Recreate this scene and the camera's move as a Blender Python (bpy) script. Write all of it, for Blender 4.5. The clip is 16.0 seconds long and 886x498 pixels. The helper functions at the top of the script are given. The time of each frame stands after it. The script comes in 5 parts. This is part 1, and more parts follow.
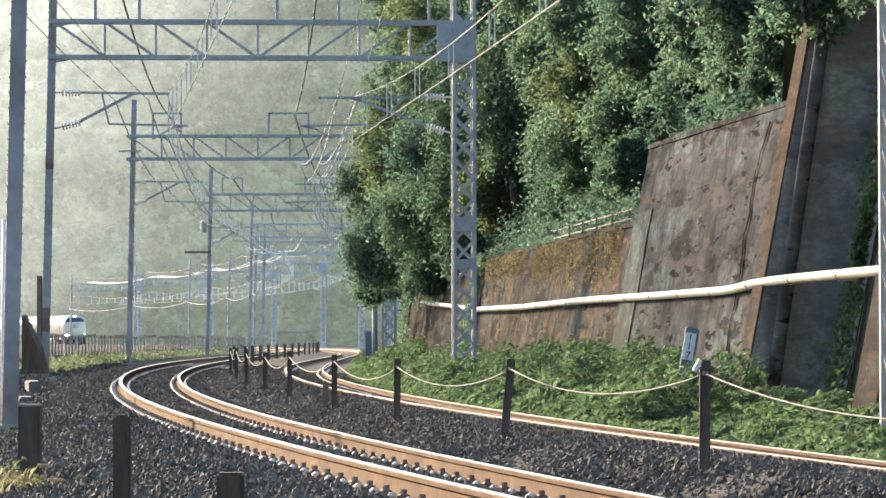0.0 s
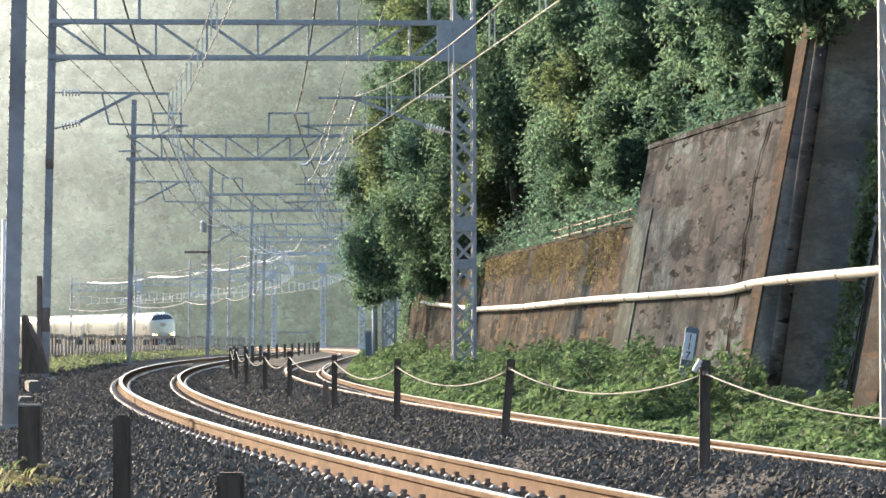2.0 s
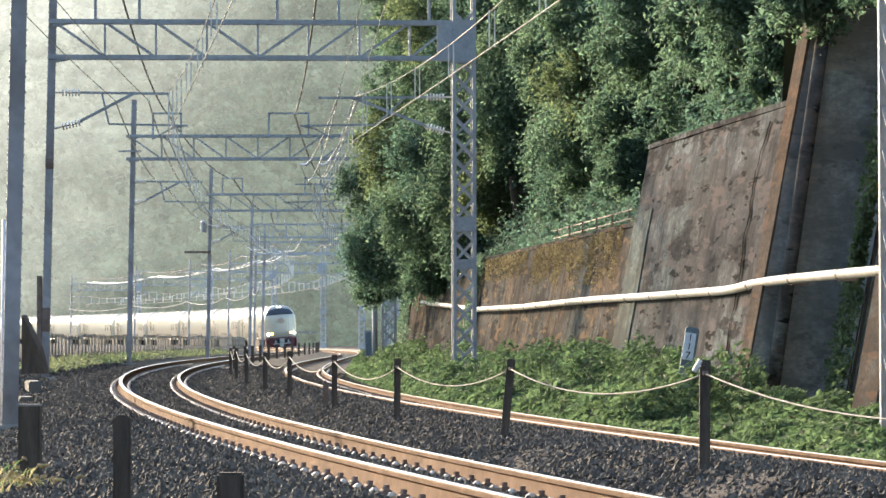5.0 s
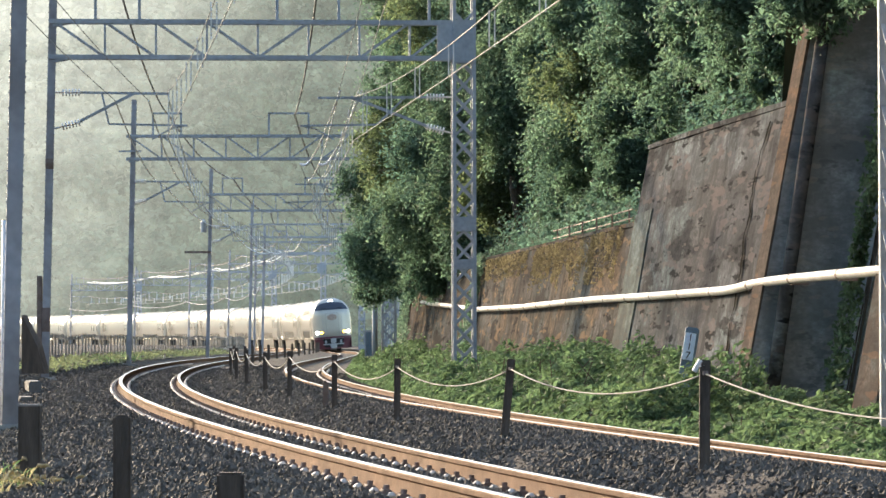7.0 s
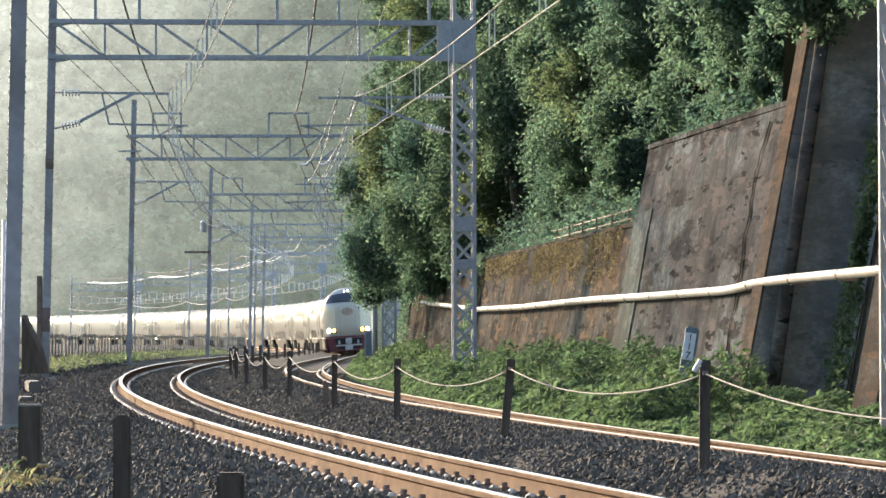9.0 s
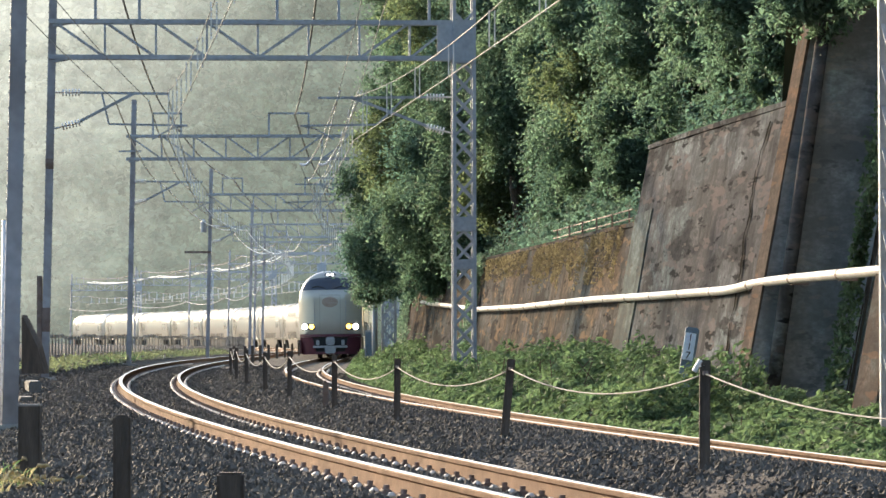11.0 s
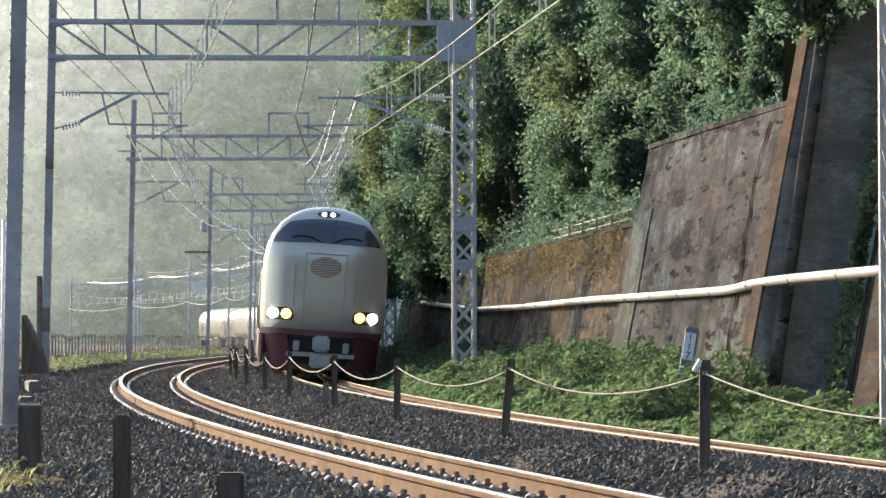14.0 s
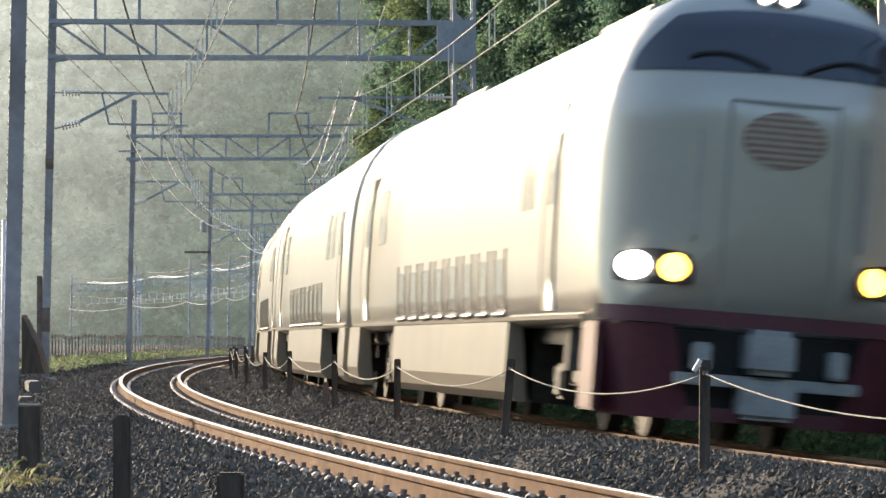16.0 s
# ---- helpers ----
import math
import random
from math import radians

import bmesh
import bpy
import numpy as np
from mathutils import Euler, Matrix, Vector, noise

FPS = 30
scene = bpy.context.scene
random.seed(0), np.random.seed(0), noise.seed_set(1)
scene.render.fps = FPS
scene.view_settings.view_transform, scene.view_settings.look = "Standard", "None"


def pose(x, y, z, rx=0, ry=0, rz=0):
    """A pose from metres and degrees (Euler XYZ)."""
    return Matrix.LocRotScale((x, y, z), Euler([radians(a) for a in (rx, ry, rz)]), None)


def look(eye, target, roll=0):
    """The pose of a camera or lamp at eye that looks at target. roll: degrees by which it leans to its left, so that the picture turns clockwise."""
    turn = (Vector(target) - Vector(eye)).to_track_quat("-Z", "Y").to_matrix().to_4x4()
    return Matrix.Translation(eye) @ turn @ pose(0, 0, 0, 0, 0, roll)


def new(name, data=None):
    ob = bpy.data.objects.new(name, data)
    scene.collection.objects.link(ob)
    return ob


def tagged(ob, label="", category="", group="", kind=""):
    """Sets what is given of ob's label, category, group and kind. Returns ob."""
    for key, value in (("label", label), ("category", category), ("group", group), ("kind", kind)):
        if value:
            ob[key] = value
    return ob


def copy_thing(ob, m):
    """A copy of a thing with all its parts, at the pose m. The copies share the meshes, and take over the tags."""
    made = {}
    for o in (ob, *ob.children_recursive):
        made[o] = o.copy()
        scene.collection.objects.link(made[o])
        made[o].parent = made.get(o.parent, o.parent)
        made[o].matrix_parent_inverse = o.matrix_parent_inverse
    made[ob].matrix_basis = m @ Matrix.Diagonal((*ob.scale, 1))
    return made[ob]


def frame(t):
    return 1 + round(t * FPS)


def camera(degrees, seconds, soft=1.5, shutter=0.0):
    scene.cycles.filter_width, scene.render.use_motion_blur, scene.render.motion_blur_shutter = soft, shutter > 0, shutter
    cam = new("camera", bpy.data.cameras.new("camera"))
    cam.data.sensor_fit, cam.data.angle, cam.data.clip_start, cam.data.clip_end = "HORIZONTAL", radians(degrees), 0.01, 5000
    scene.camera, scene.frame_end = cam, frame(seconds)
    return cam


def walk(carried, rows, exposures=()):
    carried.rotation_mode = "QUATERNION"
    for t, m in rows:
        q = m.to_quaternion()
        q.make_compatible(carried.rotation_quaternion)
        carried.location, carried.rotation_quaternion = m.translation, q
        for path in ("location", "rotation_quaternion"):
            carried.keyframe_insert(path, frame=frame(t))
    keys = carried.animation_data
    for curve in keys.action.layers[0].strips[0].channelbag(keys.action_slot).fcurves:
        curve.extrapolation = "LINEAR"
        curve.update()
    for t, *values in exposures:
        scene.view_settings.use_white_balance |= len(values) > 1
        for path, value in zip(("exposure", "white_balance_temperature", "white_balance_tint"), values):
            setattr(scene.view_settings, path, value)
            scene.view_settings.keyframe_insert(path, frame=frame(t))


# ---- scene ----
# ---------------------------------------------------------------- camera
cam = camera(13.90, 16.0, soft=1.5, shutter=0.4)
EYE = (0.0, 0.0, 0.938)
VIEW = look(EYE, (0.0, 1.0, 0.938 + 160.2 / 6432), -0.14)
walk(cam, [(0.0, VIEW), (16.0, VIEW)], [(0.0, 0.95), (3.0, 0.95), (7.0, 0.78), (13.0, 0.72), (15.0, 0.76), (15.5, 0.78), (16.0, 0.5)])

# ---------------------------------------------------------------- light
SUN_EL, SUN_AZ = 17.0, -34.0
world = bpy.data.worlds.new("sky")
scene.world = world
world.use_nodes = True
sky = world.node_tree.nodes.new("ShaderNodeTexSky")
sky.sky_type, sky.sun_disc = "NISHITA", False
sky.sun_elevation, sky.sun_rotation = radians(SUN_EL), radians(SUN_AZ)
sky.dust_density = 1.2
back = world.node_tree.nodes["Background"]
back.inputs["Strength"].default_value = 0.28
world.node_tree.links.new(sky.outputs[0], back.inputs[0])
sun = new("sun", bpy.data.lights.new("sun", "SUN"))
sun.data.energy, sun.data.angle, sun.data.color = 4.3, radians(1.5), (1.0, 0.79, 0.55)
sun_dir = Vector((math.sin(radians(SUN_AZ)) * math.cos(radians(SUN_EL)),
                  math.cos(radians(SUN_AZ)) * math.cos(radians(SUN_EL)), math.sin(radians(SUN_EL))))
sun.matrix_world = look((-40, 160, 60), Vector((-40, 160, 60)) - sun_dir)


# ---------------------------------------------------------------- materials
def mat(name, c1, c2=None, scale=4.0, rough=0.7, metal=0.0, bump=0.0, bscale=60.0, stretch=(1, 1, 1),
        vary=0.0, island=0.0, glow=None, glow_strength=0.0, spec=0.5, through_leaf=0.0, coat=0.0, detail=6.0, contrast=(0.3, 0.7), mottle=0.28):
    """A surface with colour that changes at two scales, and fine relief."""
    m = bpy.data.materials.new(name)
    m.use_nodes = True
    nt = m.node_tree
    n, l = nt.nodes, nt.links
    b = n["Principled BSDF"]
    b.inputs["Roughness"].default_value, b.inputs["Metallic"].default_value = rough, metal
    b.inputs["Specular IOR Level"].default_value = spec
    b.inputs["Coat Weight"].default_value = coat
    b.inputs["Coat Roughness"].default_value = 0.12
    co = n.new("ShaderNodeTexCoord")
    mp = n.new("ShaderNodeMapping")
    mp.inputs["Scale"].default_value = stretch
    l.new(co.outputs["Object"], mp.inputs["Vector"])
    out = None
    if c2 is not None:
        t1 = n.new("ShaderNodeTexNoise")
        t1.inputs["Scale"].default_value, t1.inputs["Detail"].default_value = scale, detail
        l.new(mp.outputs[0], t1.inputs["Vector"])
        r = n.new("ShaderNodeValToRGB")
        r.color_ramp.elements[0].position, r.color_ramp.elements[1].position = contrast
        r.color_ramp.elements[0].color, r.color_ramp.elements[1].color = (*c1, 1), (*c2, 1)
        l.new(t1.outputs[0], r.inputs[0])
        t2 = n.new("ShaderNodeTexNoise")
        t2.inputs["Scale"].default_value = scale * 9
        l.new(mp.outputs[0], t2.inputs["Vector"])
        r2 = n.new("ShaderNodeMapRange")
        r2.inputs[3].default_value, r2.inputs[4].default_value = 1 - mottle, 1 + mottle
        l.new(t2.outputs[0], r2.inputs[0])
        mul = n.new("ShaderNodeVectorMath")
        mul.operation = "SCALE"
        l.new(r.outputs[0], mul.inputs[0]), l.new(r2.outputs[0], mul.inputs["Scale"])
        out = mul.outputs[0]
    if vary or island:
        src = n.new("ShaderNodeNewGeometry").outputs["Random Per Island"] if island else n.new("ShaderNodeObjectInfo").outputs["Random"]
        r3 = n.new("ShaderNodeMapRange")
        k = island or vary
        r3.inputs[3].default_value, r3.inputs[4].default_value = 1 - k, 1 + k
        l.new(src, r3.inputs[0])
        mul = n.new("ShaderNodeVectorMath")
        mul.operation = "SCALE"
        if out is None:
            mul.inputs[0].default_value = c1
        else:
            l.new(out, mul.inputs[0])
        l.new(r3.outputs[0], mul.inputs["Scale"])
        out = mul.outputs[0]
    if out is None:
        b.inputs["Base Color"].default_value = (*c1, 1)
    else:
        l.new(out, b.inputs["Base Color"])
    if bump:
        t = n.new("ShaderNodeTexNoise")
        t.inputs["Scale"].default_value, t.inputs["Detail"].default_value = bscale, 5
        l.new(mp.outputs[0], t.inputs["Vector"])
        bp = n.new("ShaderNodeBump")
        bp.inputs["Strength"].default_value, bp.inputs["Distance"].default_value = bump, 0.02
        l.new(t.outputs[0], bp.inputs["Height"]), l.new(bp.outputs[0], b.inputs["Normal"])
    if glow:
        b.inputs["Emission Color"].default_value = (*glow, 1)
        b.inputs["Emission Strength"].default_value = glow_strength
    if through_leaf:
        tr = n.new("ShaderNodeBsdfTranslucent")
        if out is None:
            tr.inputs[0].default_value = (*c1, 1)
        else:
            bright = n.new("ShaderNodeVectorMath")
            bright.operation = "MULTIPLY"
            bright.inputs[1].default_value = (1.55, 1.8, 1.6)
            l.new(out, bright.inputs[0]), l.new(bright.outputs[0], tr.inputs[0])
        mx = n.new("ShaderNodeMixShader")
        mx.inputs[0].default_value = through_leaf
        l.new(b.outputs[0], mx.inputs[1]), l.new(tr.outputs[0], mx.inputs[2])
        l.new(mx.outputs[0], n["Material Output"].inputs[0])
    return m


M_BALLAST = mat("ballast", (0.055, 0.045, 0.037), (0.125, 0.104, 0.084), 3.0, 0.95, bump=1.0, bscale=28, spec=0.2)
M_STONE = mat("ballast_stone", (0.068, 0.059, 0.049), (0.138, 0.12, 0.1), 8.0, 0.85, island=0.45, spec=0.2)
M_RAIL = mat("rail_steel", (0.125, 0.07, 0.04), (0.215, 0.125, 0.075), 3.0, 0.8, bump=0.2, bscale=90, spec=0.1)
M_HEAD = mat("rail_head_steel", (0.36, 0.3, 0.26), (0.46, 0.4, 0.35), 6.0, 0.3, 1.0)
M_SLEEPER = mat("sleeper_concrete", (0.13, 0.12, 0.11), (0.25, 0.23, 0.2), 5.0, 0.85, bump=0.3, vary=0.2)
M_CLIP = mat("rail_clip", (0.5, 0.42, 0.34), (0.66, 0.58, 0.48), 30.0, 0.35, 0.8)


def wall_material(name, pale, mid, dark, rust, streak=2.4, wet=0.8, blots=0.85):
    """Old concrete: large patches, dark runs of water, rust and blotches."""
    m = bpy.data.materials.new(name)
    m.use_nodes = True
    n, l = m.node_tree.nodes, m.node_tree.links
    b = n["Principled BSDF"]
    b.inputs["Roughness"].default_value, b.inputs["Specular IOR Level"].default_value = 1.0, 0.02
    co = n.new("ShaderNodeTexCoord")

    def tex(scale, stretch, lo, hi, detail=8, off=0.0, along=0.16):
        mp = n.new("ShaderNodeMapping")
        mp.inputs["Scale"].default_value, mp.inputs["Location"].default_value = (stretch[0] * 0.6, stretch[1] * along, stretch[2]), (off, off, off)
        l.new(co.outputs["Object"], mp.inputs["Vector"])
        t = n.new("ShaderNodeTexNoise")
        t.inputs["Scale"].default_value, t.inputs["Detail"].default_value, t.inputs["Roughness"].default_value = scale, detail, 0.62
        l.new(mp.outputs[0], t.inputs["Vector"])
        r = n.new("ShaderNodeMapRange")
        r.inputs[1].default_value, r.inputs[2].default_value = lo, hi
        l.new(t.outputs[0], r.inputs[0])
        return r.outputs[0], t.outputs[0]

    def mix(fac, a, bb, amount=1.0):
        x = n.new("ShaderNodeMix")
        x.data_type = "RGBA"
        if amount != 1.0:
            k = n.new("ShaderNodeMath")
            k.operation = "MULTIPLY"
            k.inputs[1].default_value = amount
            l.new(fac, k.inputs[0])
            fac = k.outputs[0]
        l.new(fac, x.inputs["Factor"])
        for s, v in (("A", a), ("B", bb)):
            sock = [q for q in x.inputs if q.name == s and q.type == "RGBA"][0]
            if isinstance(v, tuple):
                sock.default_value = (*v, 1)
            else:
                l.new(v, sock)
        return [q for q in x.outputs if q.type == "RGBA"][0]

    patch, _ = tex(0.55, (1, 1.6, 0.8), 0.44, 0.56, 7)
    cool, _ = tex(0.7, (1, 1.8, 0.5), 0.48, 0.55, 7, 21.0)
    runs, raw_runs = tex(streak, (1.5, 2.2, 0.3), 0.5, 0.63, 6, 0.0, 0.3)
    rusty, _ = tex(1.1, (1.4, 2.0, 0.4), 0.5, 0.56, 4, 7.0)
    mottle, _ = tex(1.2, (1, 2.2, 1.3), 0.47, 0.58, 8, 31.0)
    blot, raw_blot = tex(1.0, (1, 1.8, 1.5), 0.55, 0.6, 9, 3.0)
    fine, raw_fine = tex(9, (1, 1.4, 0.8), 0.4, 0.6, 5, 0.0, 0.3)
    spots, _ = tex(3.4, (1, 1.4, 1.3), 0.6, 0.64, 3, 11.0)
    pits, _ = tex(4.0, (1, 1.4, 1.2), 0.6, 0.62, 2, 17.0)
    col = mix(patch, pale, mid)
    col = mix(cool, col, (pale[1] * 0.72, pale[1] * 0.86, pale[1] * 0.84), 0.8)
    col = mix(rusty, col, rust, 0.6)
    col = mix(mottle, col, tuple(v * 0.45 for v in mid), 0.6)
    col = mix(runs, col, dark, wet)
    col = mix(blot, col, tuple(v * 0.8 for v in dark), blots)
    grit, _ = tex(24, (1, 1.4, 0.9), 0.42, 0.6, 4, 5.0, 0.35)
    col = mix(fine, col, tuple(v * 0.6 for v in mid), 0.65)
    col = mix(grit, col, tuple(v * 0.5 for v in mid), 0.45)
    col = mix(spots, col, tuple(v * 0.8 for v in dark), blots)
    col = mix(pits, col, rust, blots * 0.7)
    l.new(col, b.inputs["Base Color"])
    bp = n.new("ShaderNodeBump")
    bp.inputs["Strength"].default_value, bp.inputs["Distance"].default_value = 0.5, 0.04
    add = n.new("ShaderNodeMath")
    l.new(raw_runs, add.inputs[0]), l.new(raw_fine, add.inputs[1])
    l.new(add.outputs[0], bp.inputs["Height"]), l.new(bp.outputs[0], b.inputs["Normal"])
    return m


M_WALL = wall_material("stained_concrete", (0.225, 0.245, 0.25), (0.112, 0.108, 0.108), (0.026, 0.026, 0.026), (0.128, 0.107, 0.098), 2.0, 0.8, 0.95)
# warm brown copy of the concrete for the buttress face in the sun
M_WALL_SUNLIT = wall_material("sunlit_brown_concrete", (0.165, 0.13, 0.105), (0.12, 0.096, 0.08), (0.06, 0.048, 0.042), (0.18, 0.105, 0.063), 1.8, 0.6, 0.5)
M_WALL_OLD = wall_material("mossy_concrete", (0.15, 0.143, 0.135), (0.095, 0.082, 0.072), (0.0204, 0.0187, 0.017), (0.2, 0.135, 0.08), 3.0, 0.8)
M_WALL_PIER = wall_material("pale_damp_concrete", (0.23, 0.247, 0.224), (0.161, 0.172, 0.155), (0.0345, 0.0345, 0.0322), (0.115, 0.092, 0.069), 2.4, 0.6, 0.5)
M_WALL_GREY = wall_material("grey_concrete", (0.46, 0.47, 0.455), (0.34, 0.345, 0.34), (0.13, 0.135, 0.135), (0.36, 0.32, 0.27), 1.6, 0.6, 0.5)
M_PIPE = mat("white_pipe", (0.5, 0.46, 0.4), (0.66, 0.63, 0.58), 2.0, 0.4, bump=0.1)
M_STEEL = mat("painted_steel", (0.29, 0.31, 0.345), (0.41, 0.435, 0.465), 1.2, 0.5, 0.1, bump=0.15, bscale=80)
M_MAST = mat("mast_steel", (0.2, 0.175, 0.17), (0.4, 0.41, 0.44), 0.9, 0.55, 0.1, bump=0.15, bscale=80)
M_RUST = mat("rusty_steel", (0.16, 0.1, 0.07), (0.27, 0.22, 0.2), 4.0, 0.7, 0.2)
M_WIRE = mat("wire_aluminium", (0.8, 0.82, 0.84), rough=0.4, metal=0.6)
# white base colour stands in for the sun's glint on the droppers
M_DROPPER_GLINT = mat("dropper_sun_glint", (0.78, 0.77, 0.74), rough=0.35, coat=0.4)
M_WIRE_MID = mat("wire_bronze", (0.3, 0.3, 0.31), rough=0.6, metal=0.2)
M_WIRE_DARK = mat("wire_copper", (0.16, 0.15, 0.15), rough=0.4, metal=0.8)
M_INSUL = mat("insulator_porcelain", (0.8, 0.76, 0.72), rough=0.15, coat=0.5)
M_WOOD = mat("dark_wood_post", (0.06, 0.046, 0.036), (0.14, 0.108, 0.084), 6.0, 0.85, bump=0.5, stretch=(3, 3, 0.4))
M_ROPE = mat("white_rope", (0.27, 0.26, 0.23), (0.36, 0.34, 0.3), 40.0, 0.8)
M_FENCE = mat("fence_timber", (0.22, 0.19, 0.16), (0.5, 0.45, 0.38), 5.0, 0.8, vary=0.35)
M_SOIL = mat("hill_soil", (0.04, 0.048, 0.024), (0.08, 0.085, 0.042), 0.8, 1.0, bump=0.8, bscale=3)
M_WOODS = mat("ridge_woods", (0.03, 0.05, 0.02), (0.07, 0.1, 0.04), 0.3, 1.0)
M_BARK = mat("bark", (0.05, 0.038, 0.028), (0.11, 0.085, 0.06), 5.0, 0.95, bump=0.6, stretch=(3, 3, 0.6))
M_LEAF = mat("leaf", (0.082, 0.128, 0.096), (0.145, 0.188, 0.128), 0.7, 0.55, island=0.5, through_leaf=0.64, spec=0.35)
M_LEAF_DARK = mat("leaf_dark", (0.072, 0.12, 0.098), (0.12, 0.17, 0.135), 0.7, 0.6, island=0.5, through_leaf=0.6, spec=0.2)
M_LEAF_GOLD = mat("leaf_yellowing", (0.108, 0.135, 0.075), (0.17, 0.185, 0.098), 0.7, 0.55, island=0.5, through_leaf=0.64, spec=0.35)
M_WEED = mat("weed_leaf", (0.07, 0.11, 0.06), (0.14, 0.178, 0.09), 1.3, 0.6, island=0.4, through_leaf=0.5, spec=0.2)
M_GRASS = mat("pale_grass", (0.12, 0.14, 0.08), (0.22, 0.22, 0.13), 1.5, 0.7, island=0.4, through_leaf=0.4)
M_VINE = mat("dry_vine", (0.16, 0.12, 0.075), (0.32, 0.24, 0.14), 2.0, 0.85, island=0.5, through_leaf=0.3, spec=0.1)
M_STRAW = mat("dry_grass", (0.4, 0.3, 0.16), (0.6, 0.48, 0.3), 5.0, 0.8, island=0.4, through_leaf=0.3)
M_CONC = mat("pale_concrete", (0.22, 0.21, 0.2), (0.36, 0.34, 0.31), 3.0, 0.9, bump=0.3)
M_BLUE = mat("sign_blue", (0.66, 0.78, 0.92), (0.72, 0.83, 0.95), 5.0, 0.5)
M_SIGNBACK = mat("sign_post_paint", (0.1, 0.16, 0.22), (0.16, 0.22, 0.28), 5.0, 0.6)
M_WHITE = mat("white_paint", (0.75, 0.76, 0.78), (0.82, 0.82, 0.83), 5.0, 0.5)
M_CRACK = mat("damp_crack", (0.01, 0.009, 0.008), (0.025, 0.022, 0.019), 6.0, 1.0, spec=0.0)
M_BLACK = mat("black_paint", (0.015, 0.015, 0.017), rough=0.5)
M_BODY = mat("train_cream_paint", (0.44, 0.418, 0.36), (0.465, 0.442, 0.382), 1.2, 0.36, 0.3, coat=0.8, mottle=0.04)
M_LOWER = mat("train_beige_paint", (0.3, 0.26, 0.2), (0.36, 0.31, 0.24), 1.2, 0.35, 0.1, coat=0.5, mottle=0.08)
M_MAROON = mat("train_maroon_paint", (0.08, 0.017, 0.028), (0.11, 0.023, 0.037), 2.0, 0.5, coat=0.1)
M_GLASS = mat("train_dark_glass", (0.035, 0.04, 0.055), rough=0.12, spec=0.9)
# pale base colour stands in for bright reflections in the side windows
M_GLASS_SHEEN = mat("side_glass_painted_sheen", (0.42, 0.38, 0.31), (0.46, 0.42, 0.34), 3.0, 0.24, 0.3, spec=0.9, coat=0.9, mottle=0.05)
M_TRIM = mat("polished_trim", (0.66, 0.62, 0.55), rough=0.22, metal=0.9)
M_UNDER = mat("underframe_grey", (0.03, 0.03, 0.032), (0.07, 0.065, 0.06), 6.0, 0.6, 0.3)
M_WHEEL = mat("wheel_steel", (0.03, 0.026, 0.023), (0.06, 0.05, 0.045), 8.0, 0.7, 0.2)
M_RUBBER = mat("dark_rubber", (0.02, 0.02, 0.021), rough=0.7)
M_COUPLER = mat("coupler_grey", (0.3, 0.31, 0.32), (0.4, 0.41, 0.42), 6.0, 0.5, 0.2)
M_ROOF = mat("train_roof_grey", (0.4, 0.38, 0.35), (0.5, 0.47, 0.42), 2.0, 0.5)
M_LAMP = mat("headlamp_white", (1, 0.95, 0.85), glow=(1.0, 0.93, 0.8), glow_strength=40.0)
M_LAMP_Y = mat("headlamp_yellow", (1, 0.75, 0.3), glow=(1.0, 0.56, 0.08), glow_strength=5.0)
M_EMBLEM = mat("emblem_brown", (0.24, 0.14, 0.11), (0.3, 0.19, 0.15), 8.0, 0.4)
M_LINE = mat("panel_joint", (0.3, 0.3, 0.27), rough=0.6)

# ---------------------------------------------------------------- plan of the line
# s runs along the centre of the line on which the train comes, from the camera outwards; o is the way to the right of it.
KNOT = [-20, 15, 50, 85, 120, 160, 200, 240, 280, 330, 380, 430, 480]
BEND = [0.00219, 0.00179, 0.00119, 0.00106, 0.00054, -0.00022, -0.00069, -0.00122, -0.00144, -0.00128, -0.00117, -0.00076, -0.0002]
S_AX = np.arange(-160.0, 1000.0, 1.0)
BEND_AX = np.interp(S_AX, KNOT, BEND)
i0 = 160
turn_ax = np.concatenate([[0], np.cumsum((BEND_AX[1:] + BEND_AX[:-1]) / 2)])
turn_ax = turn_ax - turn_ax[i0] - 0.15969
mid_ax = (turn_ax[1:] + turn_ax[:-1]) / 2
X_AX = np.concatenate([[0], np.cumsum(np.sin(mid_ax))])
Y_AX = np.concatenate([[0], np.cumsum(np.cos(mid_ax))])
X_AX, Y_AX = X_AX - X_AX[i0] + 3.7326, Y_AX - Y_AX[i0] + 24.0
CANT_AX = 0.0852 * np.tanh(985 * BEND_AX)
Z_AX = np.interp(S_AX, [-30, 0, 80, 160, 240, 320, 400, 500], [-0.012, 0, 0.0345, 0.077, 0.064, 0.074, 0.113, 0.162])


def at(s, o=0.0, z=0.0, canted=False):
    """The place at s along the line, o to the right of it and z over the rails' tops."""
    h, c = np.interp(s, S_AX, turn_ax), (np.interp(s, S_AX, CANT_AX) if canted else 0.0)
    a, b = o * math.cos(c) + z * math.sin(c), z * math.cos(c) - o * math.sin(c)
    return Vector((np.interp(s, S_AX, X_AX) + a * math.cos(h), np.interp(s, S_AX, Y_AX) - a * math.sin(h), np.interp(s, S_AX, Z_AX) + b))


def heading(s):
    return float(np.interp(s, S_AX, turn_ax))


def s_of(y):
    """The s at which the line is y metres ahead of the camera."""
    return float(np.interp(y, Y_AX, S_AX))


def near_o(s):
    """The centre of the second line, to the left of the first."""
    return -(3.953 - 0.352 * min(max(s, 0), 150) / 150)


NEAR_Z = 0.159


def smooth(a, b, x):
    t = min(max((x - a) / (b - a), 0.0), 1.0)
    return t * t * (3 - 2 * t)


